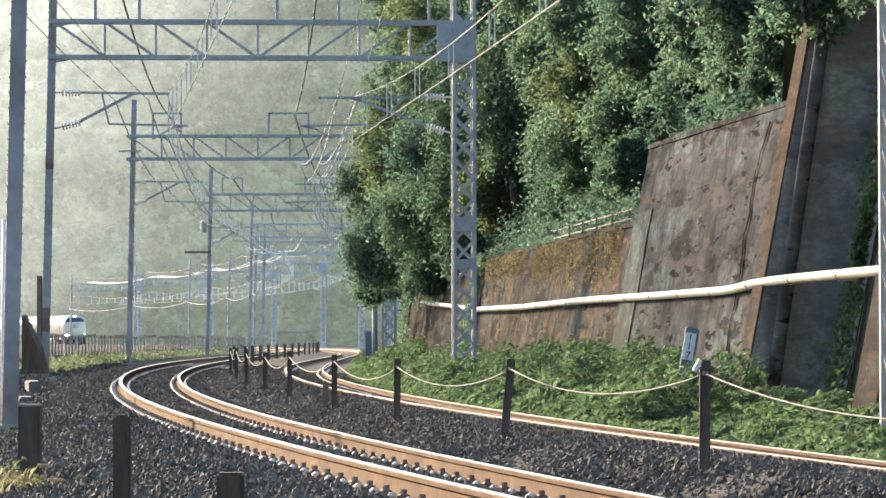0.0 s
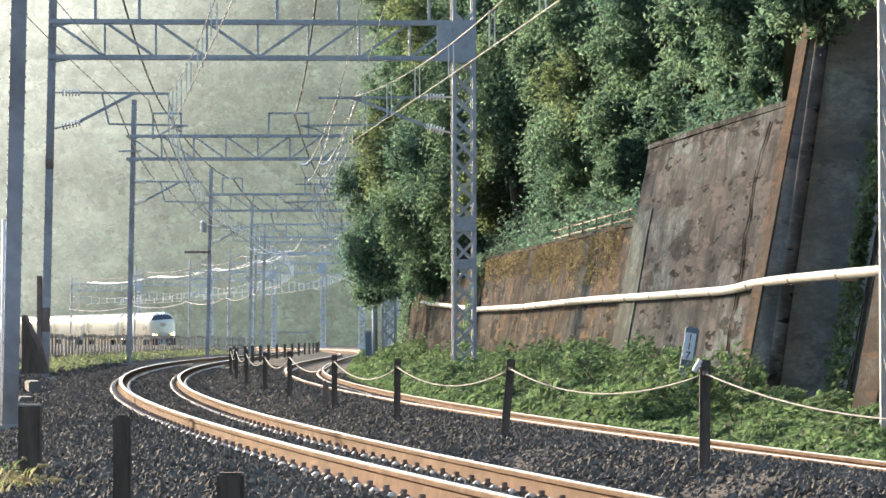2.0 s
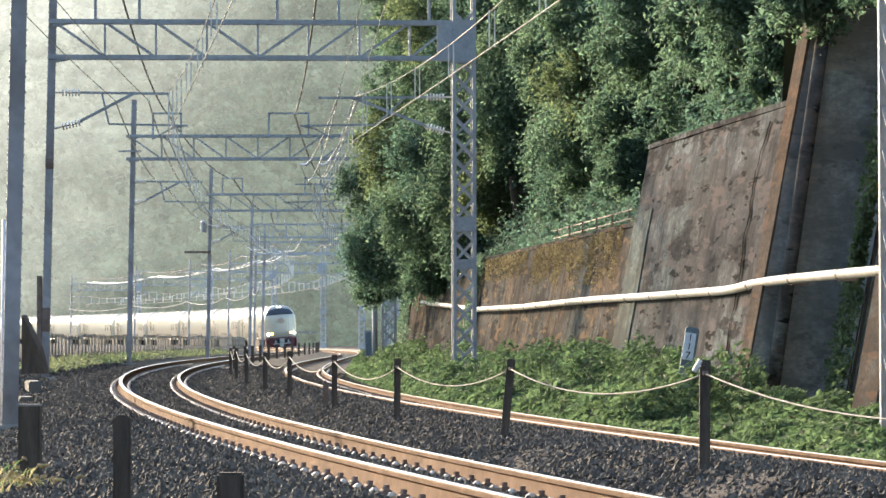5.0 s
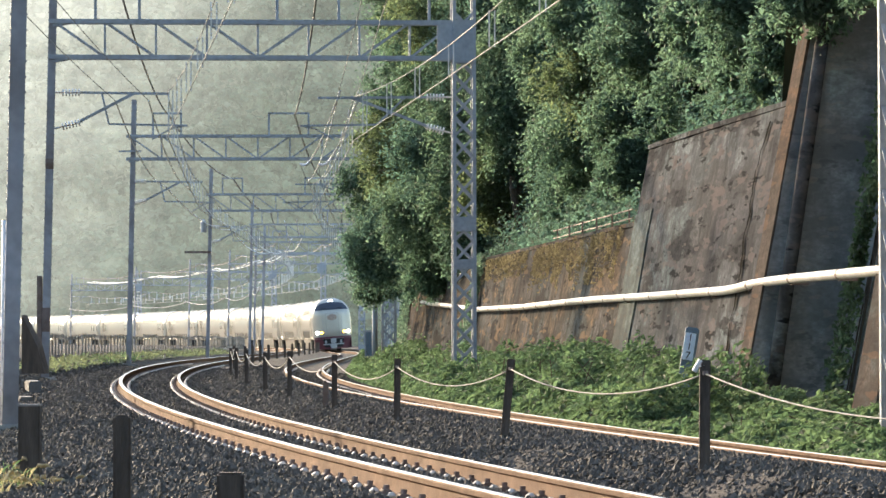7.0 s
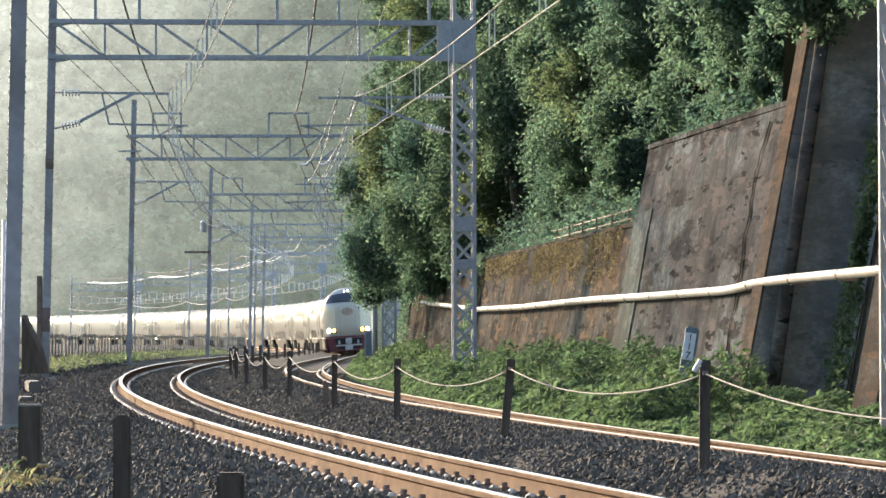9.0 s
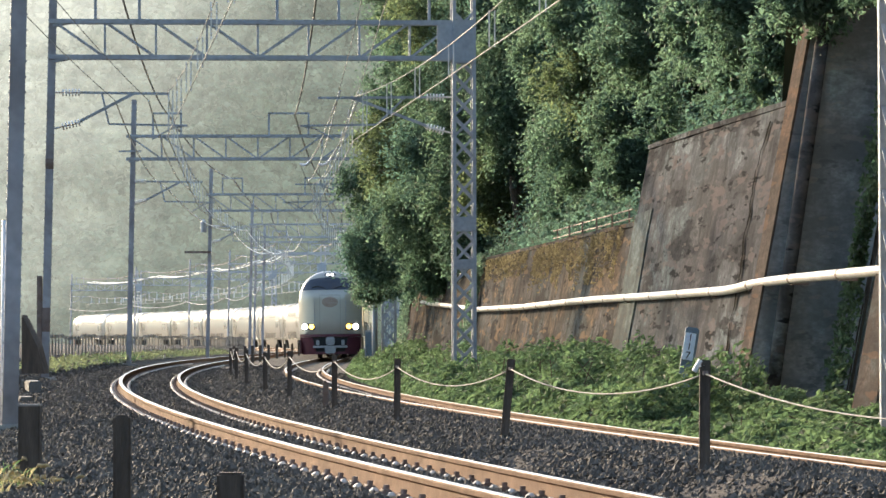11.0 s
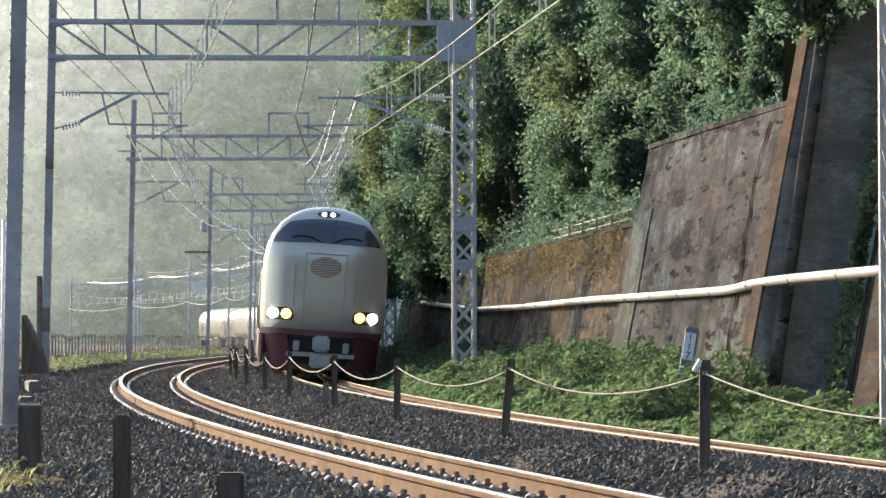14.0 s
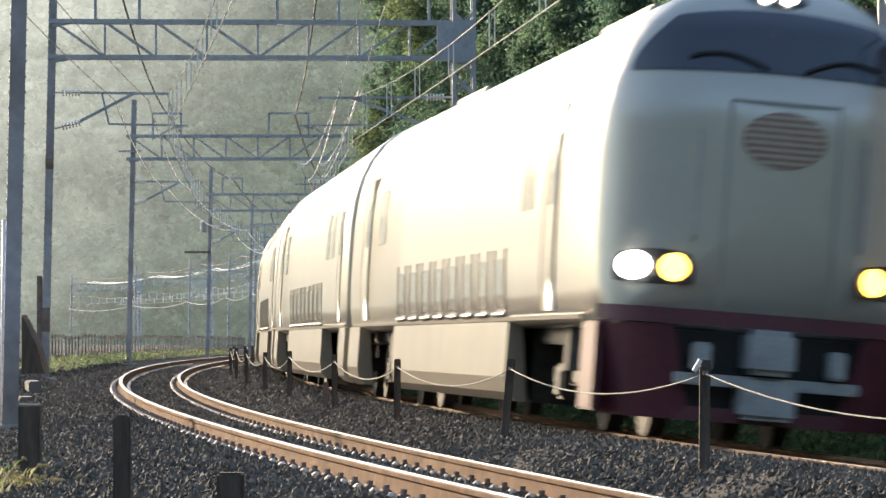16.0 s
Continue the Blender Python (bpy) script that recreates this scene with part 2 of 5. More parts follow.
def ground_z(s, o):
    c = math.tan(float(np.interp(s, S_AX, CANT_AX)))
    n = near_o(s)
    left = -0.12 + 0.44 * smooth(20, 50, s)
    po = [-400, -30, n - 3.2, n - 1.9, n - 1.3, n + 1.25, n / 2, -1.25, -0.75, -0.52, 1.25, 2.1, 4.2, 400]
    pz = [left - 1.5, left - 0.1, left, NEAR_Z - 0.25 + 1.9 * c, NEAR_Z - 0.15 + 1.3 * c, NEAR_Z - 0.15 - 1.25 * c, 0.1, -0.03 + 1.25 * c, -0.045 + 0.75 * c, -0.15 + 0.52 * c, -0.15 - 1.25 * c, -0.3, -0.25, -0.2]
    return float(np.interp(s, S_AX, Z_AX)) + float(np.interp(o, po, pz))


# ---------------------------------------------------------------- mesh helpers
def thing(name, m=None, label="", category="", group="", kind=""):
    ob = new(name)
    if m is not None:
        ob.matrix_world = m
    return tagged(ob, label, category, group, kind)


def part(name, bm, material, parent=None, label="", smooth_faces=False):
    me = bpy.data.meshes.new(name)
    bm.to_mesh(me)
    bm.free()
    me.materials.append(material)
    if smooth_faces:
        for p in me.polygons:
            p.use_smooth = True
    ob = new(name, me)
    if parent is not None:
        ob.parent = parent
    return tagged(ob, label)


def raw(name, verts, faces, material, parent=None, smooth_faces=False):
    me = bpy.data.meshes.new(name)
    me.from_pydata([tuple(v) for v in verts], [], faces)
    me.materials.append(material)
    if smooth_faces:
        me.polygons.foreach_set("use_smooth", [True] * len(me.polygons))
    ob = new(name, me)
    if parent is not None:
        ob.parent = parent
    return ob


def bar(bm, p, q, w, t=None, up=(0, 0, 1)):
    """A square bar from p to q, w wide and t thick."""
    p, q = Vector(p), Vector(q)
    t = w if t is None else t
    d = (q - p).normalized()
    u = Vector(up)
    if abs(d.dot(u)) > 0.98:
        u = Vector((0, 1, 0))
    a = d.cross(u).normalized()
    b = a.cross(d).normalized()
    vs = [bm.verts.new(e + a * (i * w / 2) + b * (j * t / 2)) for e in (p, q) for i, j in ((-1, -1), (1, -1), (1, 1), (-1, 1))]
    for f in ((0, 1, 2, 3), (7, 6, 5, 4), (0, 4, 5, 1), (1, 5, 6, 2), (2, 6, 7, 3), (3, 7, 4, 0)):
        bm.faces.new([vs[i] for i in f])


def box(bm, lo, hi, bevel=0.0):
    b2 = bmesh.new()
    bmesh.ops.create_cube(b2, size=1.0)
    for v in b2.verts:
        v.co = Vector([lo[i] + (v.co[i] + 0.5) * (hi[i] - lo[i]) for i in range(3)])
    if bevel:
        bmesh.ops.bevel(b2, geom=b2.edges[:], offset=bevel, segments=2, affect="EDGES")
    me = bpy.data.meshes.new("t")
    b2.to_mesh(me)
    b2.free()
    bm.from_mesh(me)
    bpy.data.meshes.remove(me)


def tube(bm, pts, r, n=6, radii=None):
    """A round tube along points."""
    pts = [Vector(p) for p in pts]
    rings = []
    for i, p in enumerate(pts):
        d = (pts[min(i + 1, len(pts) - 1)] - pts[max(i - 1, 0)]).normalized()
        u = Vector((0, 0, 1)) if abs(d.z) < 0.9 else Vector((0, 1, 0))
        a = d.cross(u).normalized()
        b = a.cross(d)
        rr = radii[i] if radii else r
        rings.append([bm.verts.new(p + (a * math.cos(k * math.tau / n) + b * math.sin(k * math.tau / n)) * rr) for k in range(n)])
    for i in range(len(rings) - 1):
        for k in range(n):
            bm.faces.new((rings[i][k], rings[i][(k + 1) % n], rings[i + 1][(k + 1) % n], rings[i + 1][k]))
    bm.faces.new(rings[0][::-1])
    bm.faces.new(rings[-1])


def sag(p, q, drop, n=12):
    p, q = Vector(p), Vector(q)
    return [p.lerp(q, i / n) - Vector((0, 0, drop * 4 * (i / n) * (1 - i / n))) for i in range(n + 1)]


# ---------------------------------------------------------------- ground and lines
def make_ground():
    ss = np.concatenate([np.arange(-150, -20, 10), np.arange(-20, 140, 1.0), np.arange(140, 500, 5), np.arange(500, 990, 20)])
    oo = np.concatenate([[-380, -200, -100, -60, -35, -20, -14], np.arange(-11, 5.01, 0.25), [6, 8, 12, 20, 40, 80, 160, 300]])
    verts, faces = [], []
    for s in ss:
        for o in oo:
            p = at(s, o)
            amp = 0.035 if -10 < o < 4 else 0.3
            z = ground_z(s, o) + amp * noise.noise((p.x * 0.9, p.y * 0.9, 0)) * (0.35 if abs(o) < 1.3 or abs(o - near_o(s)) < 1.3 else 1.0)
            verts.append((p.x, p.y, z))
    n = len(oo)
    for i in range(len(ss) - 1):
        for j in range(n - 1):
            faces.append((i * n + j, i * n + j + 1, (i + 1) * n + j + 1, (i + 1) * n + j))
    ob = raw("ground", verts, faces, M_BALLAST, smooth_faces=True)
    tagged(ob, "dark crushed-stone ballast under two curved railway lines", "ground", kind="structure")


RAIL = [(-0.062, -0.153), (0.062, -0.153), (0.062, -0.14), (0.01, -0.118), (0.01, -0.045), (0.03, -0.034), (0.033, -0.012), (0.026, -0.001), (-0.026, -0.001)]
HEAD = [(0.03, -0.005), (0.025, 0.0), (-0.025, 0.0), (-0.03, -0.005)]
RAIL_REST = [(-0.033, -0.012), (-0.03, -0.034), (-0.01, -0.045), (-0.01, -0.118), (-0.062, -0.14), (-0.062, -0.153)]


def sweep_rail(name, profile, o_of, dz, material, parent, closed):
    ss = np.concatenate([np.arange(-40, 130, 1.0), np.arange(130, 620, 3.0)])
    verts, faces = [], []
    for s in ss:
        for a, b in profile:
            c = o_of(s)
            p = at(s, a + c[1], b, True)
            q = at(s, c[0]) - at(s, 0)
            verts.append(p + q + Vector((0, 0, dz)))
    n = len(profile)
    for i in range(len(ss) - 1):
        for j in range(n if closed else n - 1):
            k = (j + 1) % n
            faces.append((i * n + j, (i + 1) * n + j, (i + 1) * n + k, i * n + k))
    return raw(name, verts, faces, material, parent)


def make_tracks():
    for which, (cen, dz, text) in enumerate(((lambda s: 0.0, 0.0, "curved railway line with rust-brown rails and polished heads beside the wall"),
                                             (lambda s: near_o(s), NEAR_Z, "curved railway line with sunlit rust-brown rails in dark ballast"))):
        line = thing("railway_track", None, text, "railway track", "railway lines", "structure")
        for side in (-1, 1):
            r = sweep_rail("rail", RAIL + RAIL_REST, lambda s: (cen(s), side * 0.5635), dz, M_RAIL, line, True)
            h = sweep_rail("rail_head", [(a, b + 0.002) for a, b in HEAD], lambda s: (cen(s), side * 0.5635), dz, M_HEAD, r, False)
            h["label"] = "polished steel running surface"
        bm = bmesh.new()
        box(bm, (-1.0, -0.11, -0.33), (1.0, 0.11, -0.155), 0.02)
        first = part("sleeper", bm, M_SLEEPER, line)
        bm = bmesh.new()
        for side in (-1, 1):
            for k in (-1, 1):
                x = side * 0.5635 + k * 0.085
                box(bm, (x - 0.032, -0.06, -0.158), (x + 0.032, 0.06, -0.105), 0.008)
                tube(bm, [(x, 0, -0.106), (x, 0, -0.08)], 0.018, 6)
        clips = part("rail_clips", bm, M_RUST, first, "rusty rail clips")
        # bright bolt heads, added where sun glints dot the line beside the clips
        bm = bmesh.new()
        for side in (-1, 1):
            for k in (-1, 1):
                x = side * 0.5635 + k * 0.15
                tube(bm, [(x, 0, -0.16), (x, 0, -0.118), (x, 0, -0.1)], 0.03, 8, [0.036, 0.033, 0.012])
        bolts = part("clip_bolts", bm, M_CLIP, first, "bright metal bolt heads added for the sun glints")
        s = 0.0 - 8
        k = 0
        while s < 105:
            p = at(s, 0) + (at(s, cen(s)) - at(s, 0)) + Vector((0, 0, dz))
            m = Matrix.Translation(p) @ pose(0, 0, 0, 0, 0, math.degrees(-heading(s))) @ pose(0, 0, 0, 0, math.degrees(np.interp(s, S_AX, CANT_AX)), 0)
            if k == 0:
                first.matrix_world = m
            else:
                o2 = new("sleeper", first.data)
                o2.parent, o2.matrix_world = line, m
                c2 = new("rail_clips", clips.data)
                c2.parent = o2
                b2 = new("clip_bolts", bolts.data)
                b2.parent = o2
            s += 0.62
            k += 1


def make_stones():
    """Loose crushed stone over the nearer ballast, one heap of many small stones."""
    rng = np.random.default_rng(4)
    base = np.array([(1, 0, 0), (-1, 0, 0), (0, 1, 0), (0, -1, 0), (0, 0, 1), (0, 0, -1)], float)
    tri = np.array([(0, 2, 4), (2, 1, 4), (1, 3, 4), (3, 0, 4), (2, 0, 5), (1, 2, 5), (3, 1, 5), (0, 3, 5)])
    pts = []
    for s0, s1, dens in ((-6, 12, 560), (12, 32, 380), (32, 60, 110), (60, 95, 40)):
        n = int((s1 - s0) * 11.0 * dens)
        sv, ov = rng.uniform(s0, s1, n), rng.uniform(-9.0, 2.0, n)
        for s, o in zip(sv, ov):
            c = near_o(s)
            near_rail = min(abs(abs(o) - 0.5635), abs(abs(o - c) - 0.5635))
            if near_rail < 0.14:
                continue
            p = at(s, o)
            if abs(p.x / p.y) > 0.14:
                continue
            pts.append((p.x, p.y, ground_z(s, o), 0.013 + 0.022 * rng.random() ** 2 + (0.008 if s > 30 else 0)))
    pts = np.array(pts)
    n = len(pts)
    v = base[None] * (0.6 + 0.7 * rng.random((n, 6, 1))) * pts[:, 3][:, None, None] * rng.uniform(0.7, 1.3, (n, 1, 3))
    an = rng.uniform(0, math.tau, n)
    ca, sa = np.cos(an)[:, None], np.sin(an)[:, None]
    v = np.stack([v[:, :, 0] * ca - v[:, :, 1] * sa, v[:, :, 0] * sa + v[:, :, 1] * ca, v[:, :, 2]], 2)
    tl = rng.uniform(-0.7, 0.7, n)
    ca, sa = np.cos(tl)[:, None], np.sin(tl)[:, None]
    v = np.stack([v[:, :, 0], v[:, :, 1] * ca - v[:, :, 2] * sa, v[:, :, 1] * sa + v[:, :, 2] * ca], 2)
    v = v + pts[:, None, :3] + np.array([0, 0, 0.012])
    f = (tri[None] + 6 * np.arange(n)[:, None, None]).reshape(-1, 3)
    ob = raw("ballast_stones", v.reshape(-1, 3).tolist(), f.tolist(), M_STONE)
    tagged(ob, "loose grey-brown crushed stones covering the track bed", "ballast", kind="stuff")


# ---------------------------------------------------------------- retaining wall and hillside
BATTER = 0.19


def wall_o(s):
    """The wall's foot, to the right of the line: it closes in beyond the bend."""
    return float(np.interp(s, [s_of(84), s_of(96), s_of(120), s_of(150)], [4.5, 4.3, 3.25, 3.0]))


def on_wall(s, out, z):
    return at(s, wall_o(s) - out + BATTER * z, z)


def wall_piece(name, y0, y1, top0, top1, material, label, proud=0.0, coping=True, thick=0.7):
    s0, s1 = s_of(y0), s_of(y1)
    n = max(int((s1 - s0) / 0.5), 2)
    rows = 12
    verts, faces = [], []
    for i in range(n + 1):
        s = s0 + (s1 - s0) * i / n
        top = top0 + (top1 - top0) * i / n
        for j in range(rows + 1):
            z = -0.5 + (top + 0.5) * j / rows
            wob = 0.02 * noise.noise((s * 0.7, z * 1.1, 3)) + 0.012 * noise.noise((s * 3, z * 2, 8))
            verts.append(on_wall(s, proud - wob, z))
        verts.append(on_wall(s, -thick, top))
        verts.append(at(s, wall_o(s) + BATTER * top + thick + 0.2, -0.5))
    m = rows + 3
    for i in range(n):
        for j in range(m - 1):
            faces.append((i * m + j, (i + 1) * m + j, (i + 1) * m + j + 1, i * m + j + 1))
    faces.append(tuple(range(m)))
    faces.append(tuple(n * m + j for j in reversed(range(m))))
    ob = raw(name, verts, faces, material)
    tagged(ob, label, "retaining wall", kind="structure")
    if coping:
        bm = bmesh.new()
        k = 0
        while s0 + 2.0 * k < s1 - 0.2:
            a, b = s0 + 2.0 * k + 0.01, min(s0 + 2.0 * (k + 1) - 0.01, s1)
            ta, tb = (top0 + (top1 - top0) * (x - s0) / (s1 - s0) for x in (a, b))
            bar(bm, on_wall(a, proud - 0.12, ta + 0.05), on_wall(b, proud - 0.12, tb + 0.05), 0.3, 0.08)
            k += 1
        part("coping", bm, material, ob)
    return ob


def make_walls():
    wall_piece("wall_low", 66.5, 128, 3.0, 3.05, M_WALL_OLD, "low rust-stained concrete retaining wall with moss streaks")
    wall_piece("wall_mid", 52.6, 66.4, 4.35, 4.4, M_WALL, "brown-stained concrete retaining wall with dark cracks", 0.06)
    wall_piece("wall_high", 26, 53.2, 9.0, 9.0, M_WALL_GREY, "tall blue-grey shaded concrete retaining wall", -1.15, False, 1.9)
    for y0, y1, top in ((51.75, 52.5, 5.7), (43.6, 44.8, 9.0)):
        # grey stands for the shaded sides; an added brown slab carries the sunlit colour
        but = wall_piece("buttress", y0, y1, top, top, M_WALL_GREY, "sloping concrete buttress coloured grey on its shaded sides and rust-brown on its sunlit face", 0.16, False, 1.6)
        sa, sb = s_of(y0) + 0.01, s_of(y1) - 0.01
        zz = np.linspace(-0.45, top - 0.02, 9)
        vs = [on_wall(s, 0.16 + e, z) for e in (0.035, -0.05) for z in zz for s in (sa, sb)]
        fs = []
        for i in range(8):
            p, q = 2 * i, 18 + 2 * i
            fs += [(p, p + 1, p + 3, p + 2), (q, q + 2, q + 3, q + 1), (p, p + 2, q + 2, q), (p + 1, q + 1, q + 3, p + 3)]
        fs += [(0, 18, 19, 1), (16, 17, 35, 34)]
        face = raw("facing", vs, fs, M_WALL_SUNLIT, but)
        face["label"] = "added slab in the rust-brown of the sunlit face"
    crack_verts, crack_faces = [], []
    for k in range(61):
        z = -0.1 + 4.3 * k / 60
        s = s_of(54.2) + 0.5 * noise.noise((0.3, z * 1.1, 5)) + 0.16 * noise.noise((0.7, z * 6, 2))
        w = 0.05 + 0.16 * max(0.0, 0.3 + noise.noise((2.2, z * 3.1, 7))) + (0.1 if 1.9 < z < 3.4 else 0.0) * abs(noise.noise((4.4, z * 7, 1)))
        crack_verts += [on_wall(s - w / 2, 0.088, z), on_wall(s + w / 2, 0.088, z)]
        if k:
            crack_faces.append((2 * k - 2, 2 * k - 1, 2 * k + 1, 2 * k))
    raw("crack", crack_verts, crack_faces, M_CRACK, bpy.data.objects["wall_mid"])["label"] = "dark damp crack"
    # a pale patch where water has run down
    wall_piece("wall_pier", 64.4, 66.38, 3.25, 3.2, M_WALL_PIER, "pale grey damp concrete strip on the retaining wall", 0.09, False)
    # crossing white pipe
    line = thing("wall_pipe", None, "long white jointed pipe clamped along the retaining wall", "pipe")
    zs = [(26, 1.78), (44, 1.78), (50, 1.76), (52.5, 1.74), (54.5, 1.66), (62, 1.66), (70, 1.68), (84, 1.66), (96, 1.7), (105, 1.88), (115, 2.07)]
    ys = [z[0] for z in zs]
    y = 26.0
    pts = []
    while y <= 115:
        pts.append((y, float(np.interp(y, ys, [z[1] for z in zs]))))
        y += 1.0
    step = 3
    for i in range(0, len(pts) - 1, step):
        seg = pts[i:i + step + 1]
        bm = bmesh.new()
        tube(bm, [on_wall(s_of(a), 0.15, b) for a, b in seg], 0.068, 14)
        p = part("pipe_length", bm, M_PIPE, line)
        a, b = seg[0]
        bm = bmesh.new()
        tube(bm, [on_wall(s_of(a) - 0.05, 0.15, b), on_wall(s_of(a) + 0.05, 0.15, b)], 0.073, 12)
        bar(bm, on_wall(s_of(a), 0.15, b - 0.07), on_wall(s_of(a), -0.1, b - 0.07), 0.04)
        part("clamp", bm, M_RUST, p)
    # drain pipe down the tall wall
    bm = bmesh.new()
    tube(bm, [at(s_of(51.5), 4.68 + 0.15 * z, z) for z in (-0.3, 2, 4, 5.5)], 0.1, 10)
    dp = part("drain_pipe", bm, M_WALL, None, smooth_faces=True)
    tagged(dp, "grey-blue drain pipe running down the shaded wall", "drain pipe")
    # handrail on the low wall
    rail = thing("handrail", None, "thin rusty steel handrail on the wall top", "handrail")
    for k, y in enumerate(np.arange(70, 84, 2.6)):
        bm = bmesh.new()
        p = at(s_of(y), wall_o(s_of(y)) + 0.9, 3.02)
        bar(bm, p, p + Vector((0, 0, 0.42)), 0.035)
        part("post", bm, M_RUST, rail)
    for z in (3.25, 3.42):
        bm = bmesh.new()
        bar(bm, at(s_of(69.5), 5.4, z), at(s_of(84), 5.4, z), 0.022)
        part("bar", bm, M_RUST, rail)


def hill_z(s, o):
    top = 2.9 * (1 - smooth(105, 150, s)) + (1.3 * (1 - smooth(40, 44, s))) + (4.6 * (1 - smooth(28.5, 29.5, s)))
    o = o - wall_o(s) + 4.5
    return top - 0.1 + max(o - 5.6, 0) * 1.25 + 0.5 * noise.noise((s * 0.2, o * 0.2, 5)) * min(max(o - 5.6, 0), 1)


def make_hillside():
    ss = np.concatenate([np.arange(-60, 0, 6.0), np.arange(0, 150, 1.5), np.arange(150, 158, 4.0)])
    oo = np.concatenate([np.linspace(5.3, 12, 12), np.linspace(14, 40, 9)])
    verts = [at(s, o + wall_o(s) - 4.5, hill_z(s, o + wall_o(s) - 4.5)) for s in ss for o in oo]
    n = len(oo)
    faces = [(i * n + j, i * n + j + 1, (i + 1) * n + j + 1, (i + 1) * n + j) for i in range(len(ss) - 1) for j in range(n - 1)]
    ob = raw("hillside", verts, faces, M_SOIL, smooth_faces=True)
    tagged(ob, "steep dark earth slope under the trees", "hillside", kind="structure")


def haze_material(speckle=0.0):
    """Far woods in bright morning mist: haze painted as a glow, brighter towards the sun."""
    m = bpy.data.materials.new("woods_haze_glow")
    m.use_nodes = True
    n, l = m.node_tree.nodes, m.node_tree.links
    b = n["Principled BSDF"]
    b.inputs["Roughness"].default_value = 1.0
    b.inputs["Specular IOR Level"].default_value = 0.0
    geo = n.new("ShaderNodeNewGeometry")
    t = n.new("ShaderNodeTexNoise")
    t.inputs["Scale"].default_value, t.inputs["Detail"].default_value, t.inputs["Roughness"].default_value = 0.2, 12, 0.68
    l.new(geo.outputs["Position"], t.inputs["Vector"])
    r = n.new("ShaderNodeValToRGB")
    r.color_ramp.elements[0].position, r.color_ramp.elements[1].position = 0.35, 0.7
    r.color_ramp.elements[0].color, r.color_ramp.elements[1].color = (0.03, 0.05, 0.025, 1), (0.16, 0.19, 0.10, 1)
    l.new(t.outputs[0], r.inputs[0]), l.new(r.outputs[0], b.inputs["Base Color"])
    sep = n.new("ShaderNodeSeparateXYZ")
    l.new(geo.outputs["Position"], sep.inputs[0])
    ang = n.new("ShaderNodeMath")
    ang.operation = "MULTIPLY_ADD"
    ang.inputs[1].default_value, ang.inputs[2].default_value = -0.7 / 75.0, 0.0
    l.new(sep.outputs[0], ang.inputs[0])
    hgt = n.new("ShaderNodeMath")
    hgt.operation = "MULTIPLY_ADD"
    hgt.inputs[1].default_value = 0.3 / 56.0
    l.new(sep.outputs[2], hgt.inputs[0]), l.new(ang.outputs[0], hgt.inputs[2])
    # haze and sun glare painted as emission, palest at the upper left
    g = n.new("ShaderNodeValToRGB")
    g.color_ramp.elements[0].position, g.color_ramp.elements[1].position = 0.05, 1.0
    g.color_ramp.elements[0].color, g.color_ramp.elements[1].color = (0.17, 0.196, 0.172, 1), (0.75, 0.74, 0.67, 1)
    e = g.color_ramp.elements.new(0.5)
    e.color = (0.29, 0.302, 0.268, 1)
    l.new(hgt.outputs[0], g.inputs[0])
    # lighter crown tops and shaded gaps between them, painted into the glow
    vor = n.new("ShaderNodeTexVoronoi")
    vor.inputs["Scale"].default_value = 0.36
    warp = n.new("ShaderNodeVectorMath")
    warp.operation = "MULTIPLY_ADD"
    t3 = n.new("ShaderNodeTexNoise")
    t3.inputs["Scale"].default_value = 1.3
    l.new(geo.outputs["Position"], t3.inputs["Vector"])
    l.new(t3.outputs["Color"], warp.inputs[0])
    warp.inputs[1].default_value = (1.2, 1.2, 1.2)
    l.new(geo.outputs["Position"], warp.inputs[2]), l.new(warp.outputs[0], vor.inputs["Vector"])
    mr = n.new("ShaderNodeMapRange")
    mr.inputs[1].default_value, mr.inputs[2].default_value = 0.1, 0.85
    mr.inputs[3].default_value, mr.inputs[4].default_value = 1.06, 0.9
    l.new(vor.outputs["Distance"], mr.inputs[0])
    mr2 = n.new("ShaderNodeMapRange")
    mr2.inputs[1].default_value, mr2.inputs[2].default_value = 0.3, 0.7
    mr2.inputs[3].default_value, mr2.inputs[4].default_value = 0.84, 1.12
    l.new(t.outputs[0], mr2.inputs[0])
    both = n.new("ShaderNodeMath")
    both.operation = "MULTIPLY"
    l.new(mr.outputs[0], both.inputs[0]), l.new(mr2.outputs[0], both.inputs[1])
    sc = n.new("ShaderNodeVectorMath")
    sc.operation = "SCALE"
    # light and shade of broad mountainside folds, painted into the glow, running down to the left
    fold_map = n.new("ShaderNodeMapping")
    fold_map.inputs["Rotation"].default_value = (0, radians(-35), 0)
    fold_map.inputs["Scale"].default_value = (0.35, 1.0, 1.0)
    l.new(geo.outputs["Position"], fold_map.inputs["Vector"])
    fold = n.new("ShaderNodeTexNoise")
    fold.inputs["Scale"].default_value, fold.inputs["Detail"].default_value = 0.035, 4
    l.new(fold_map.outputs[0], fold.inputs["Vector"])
    fold_shade = n.new("ShaderNodeMapRange")
    fold_shade.inputs[1].default_value, fold_shade.inputs[2].default_value = 0.35, 0.65
    fold_shade.inputs[3].default_value, fold_shade.inputs[4].default_value = 0.74, 1.17
    l.new(fold.outputs[0], fold_shade.inputs[0])
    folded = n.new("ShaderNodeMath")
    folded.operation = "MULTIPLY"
    l.new(both.outputs[0], folded.inputs[0]), l.new(fold_shade.outputs[0], folded.inputs[1])
    if speckle:
        leafy = n.new("ShaderNodeMapRange")
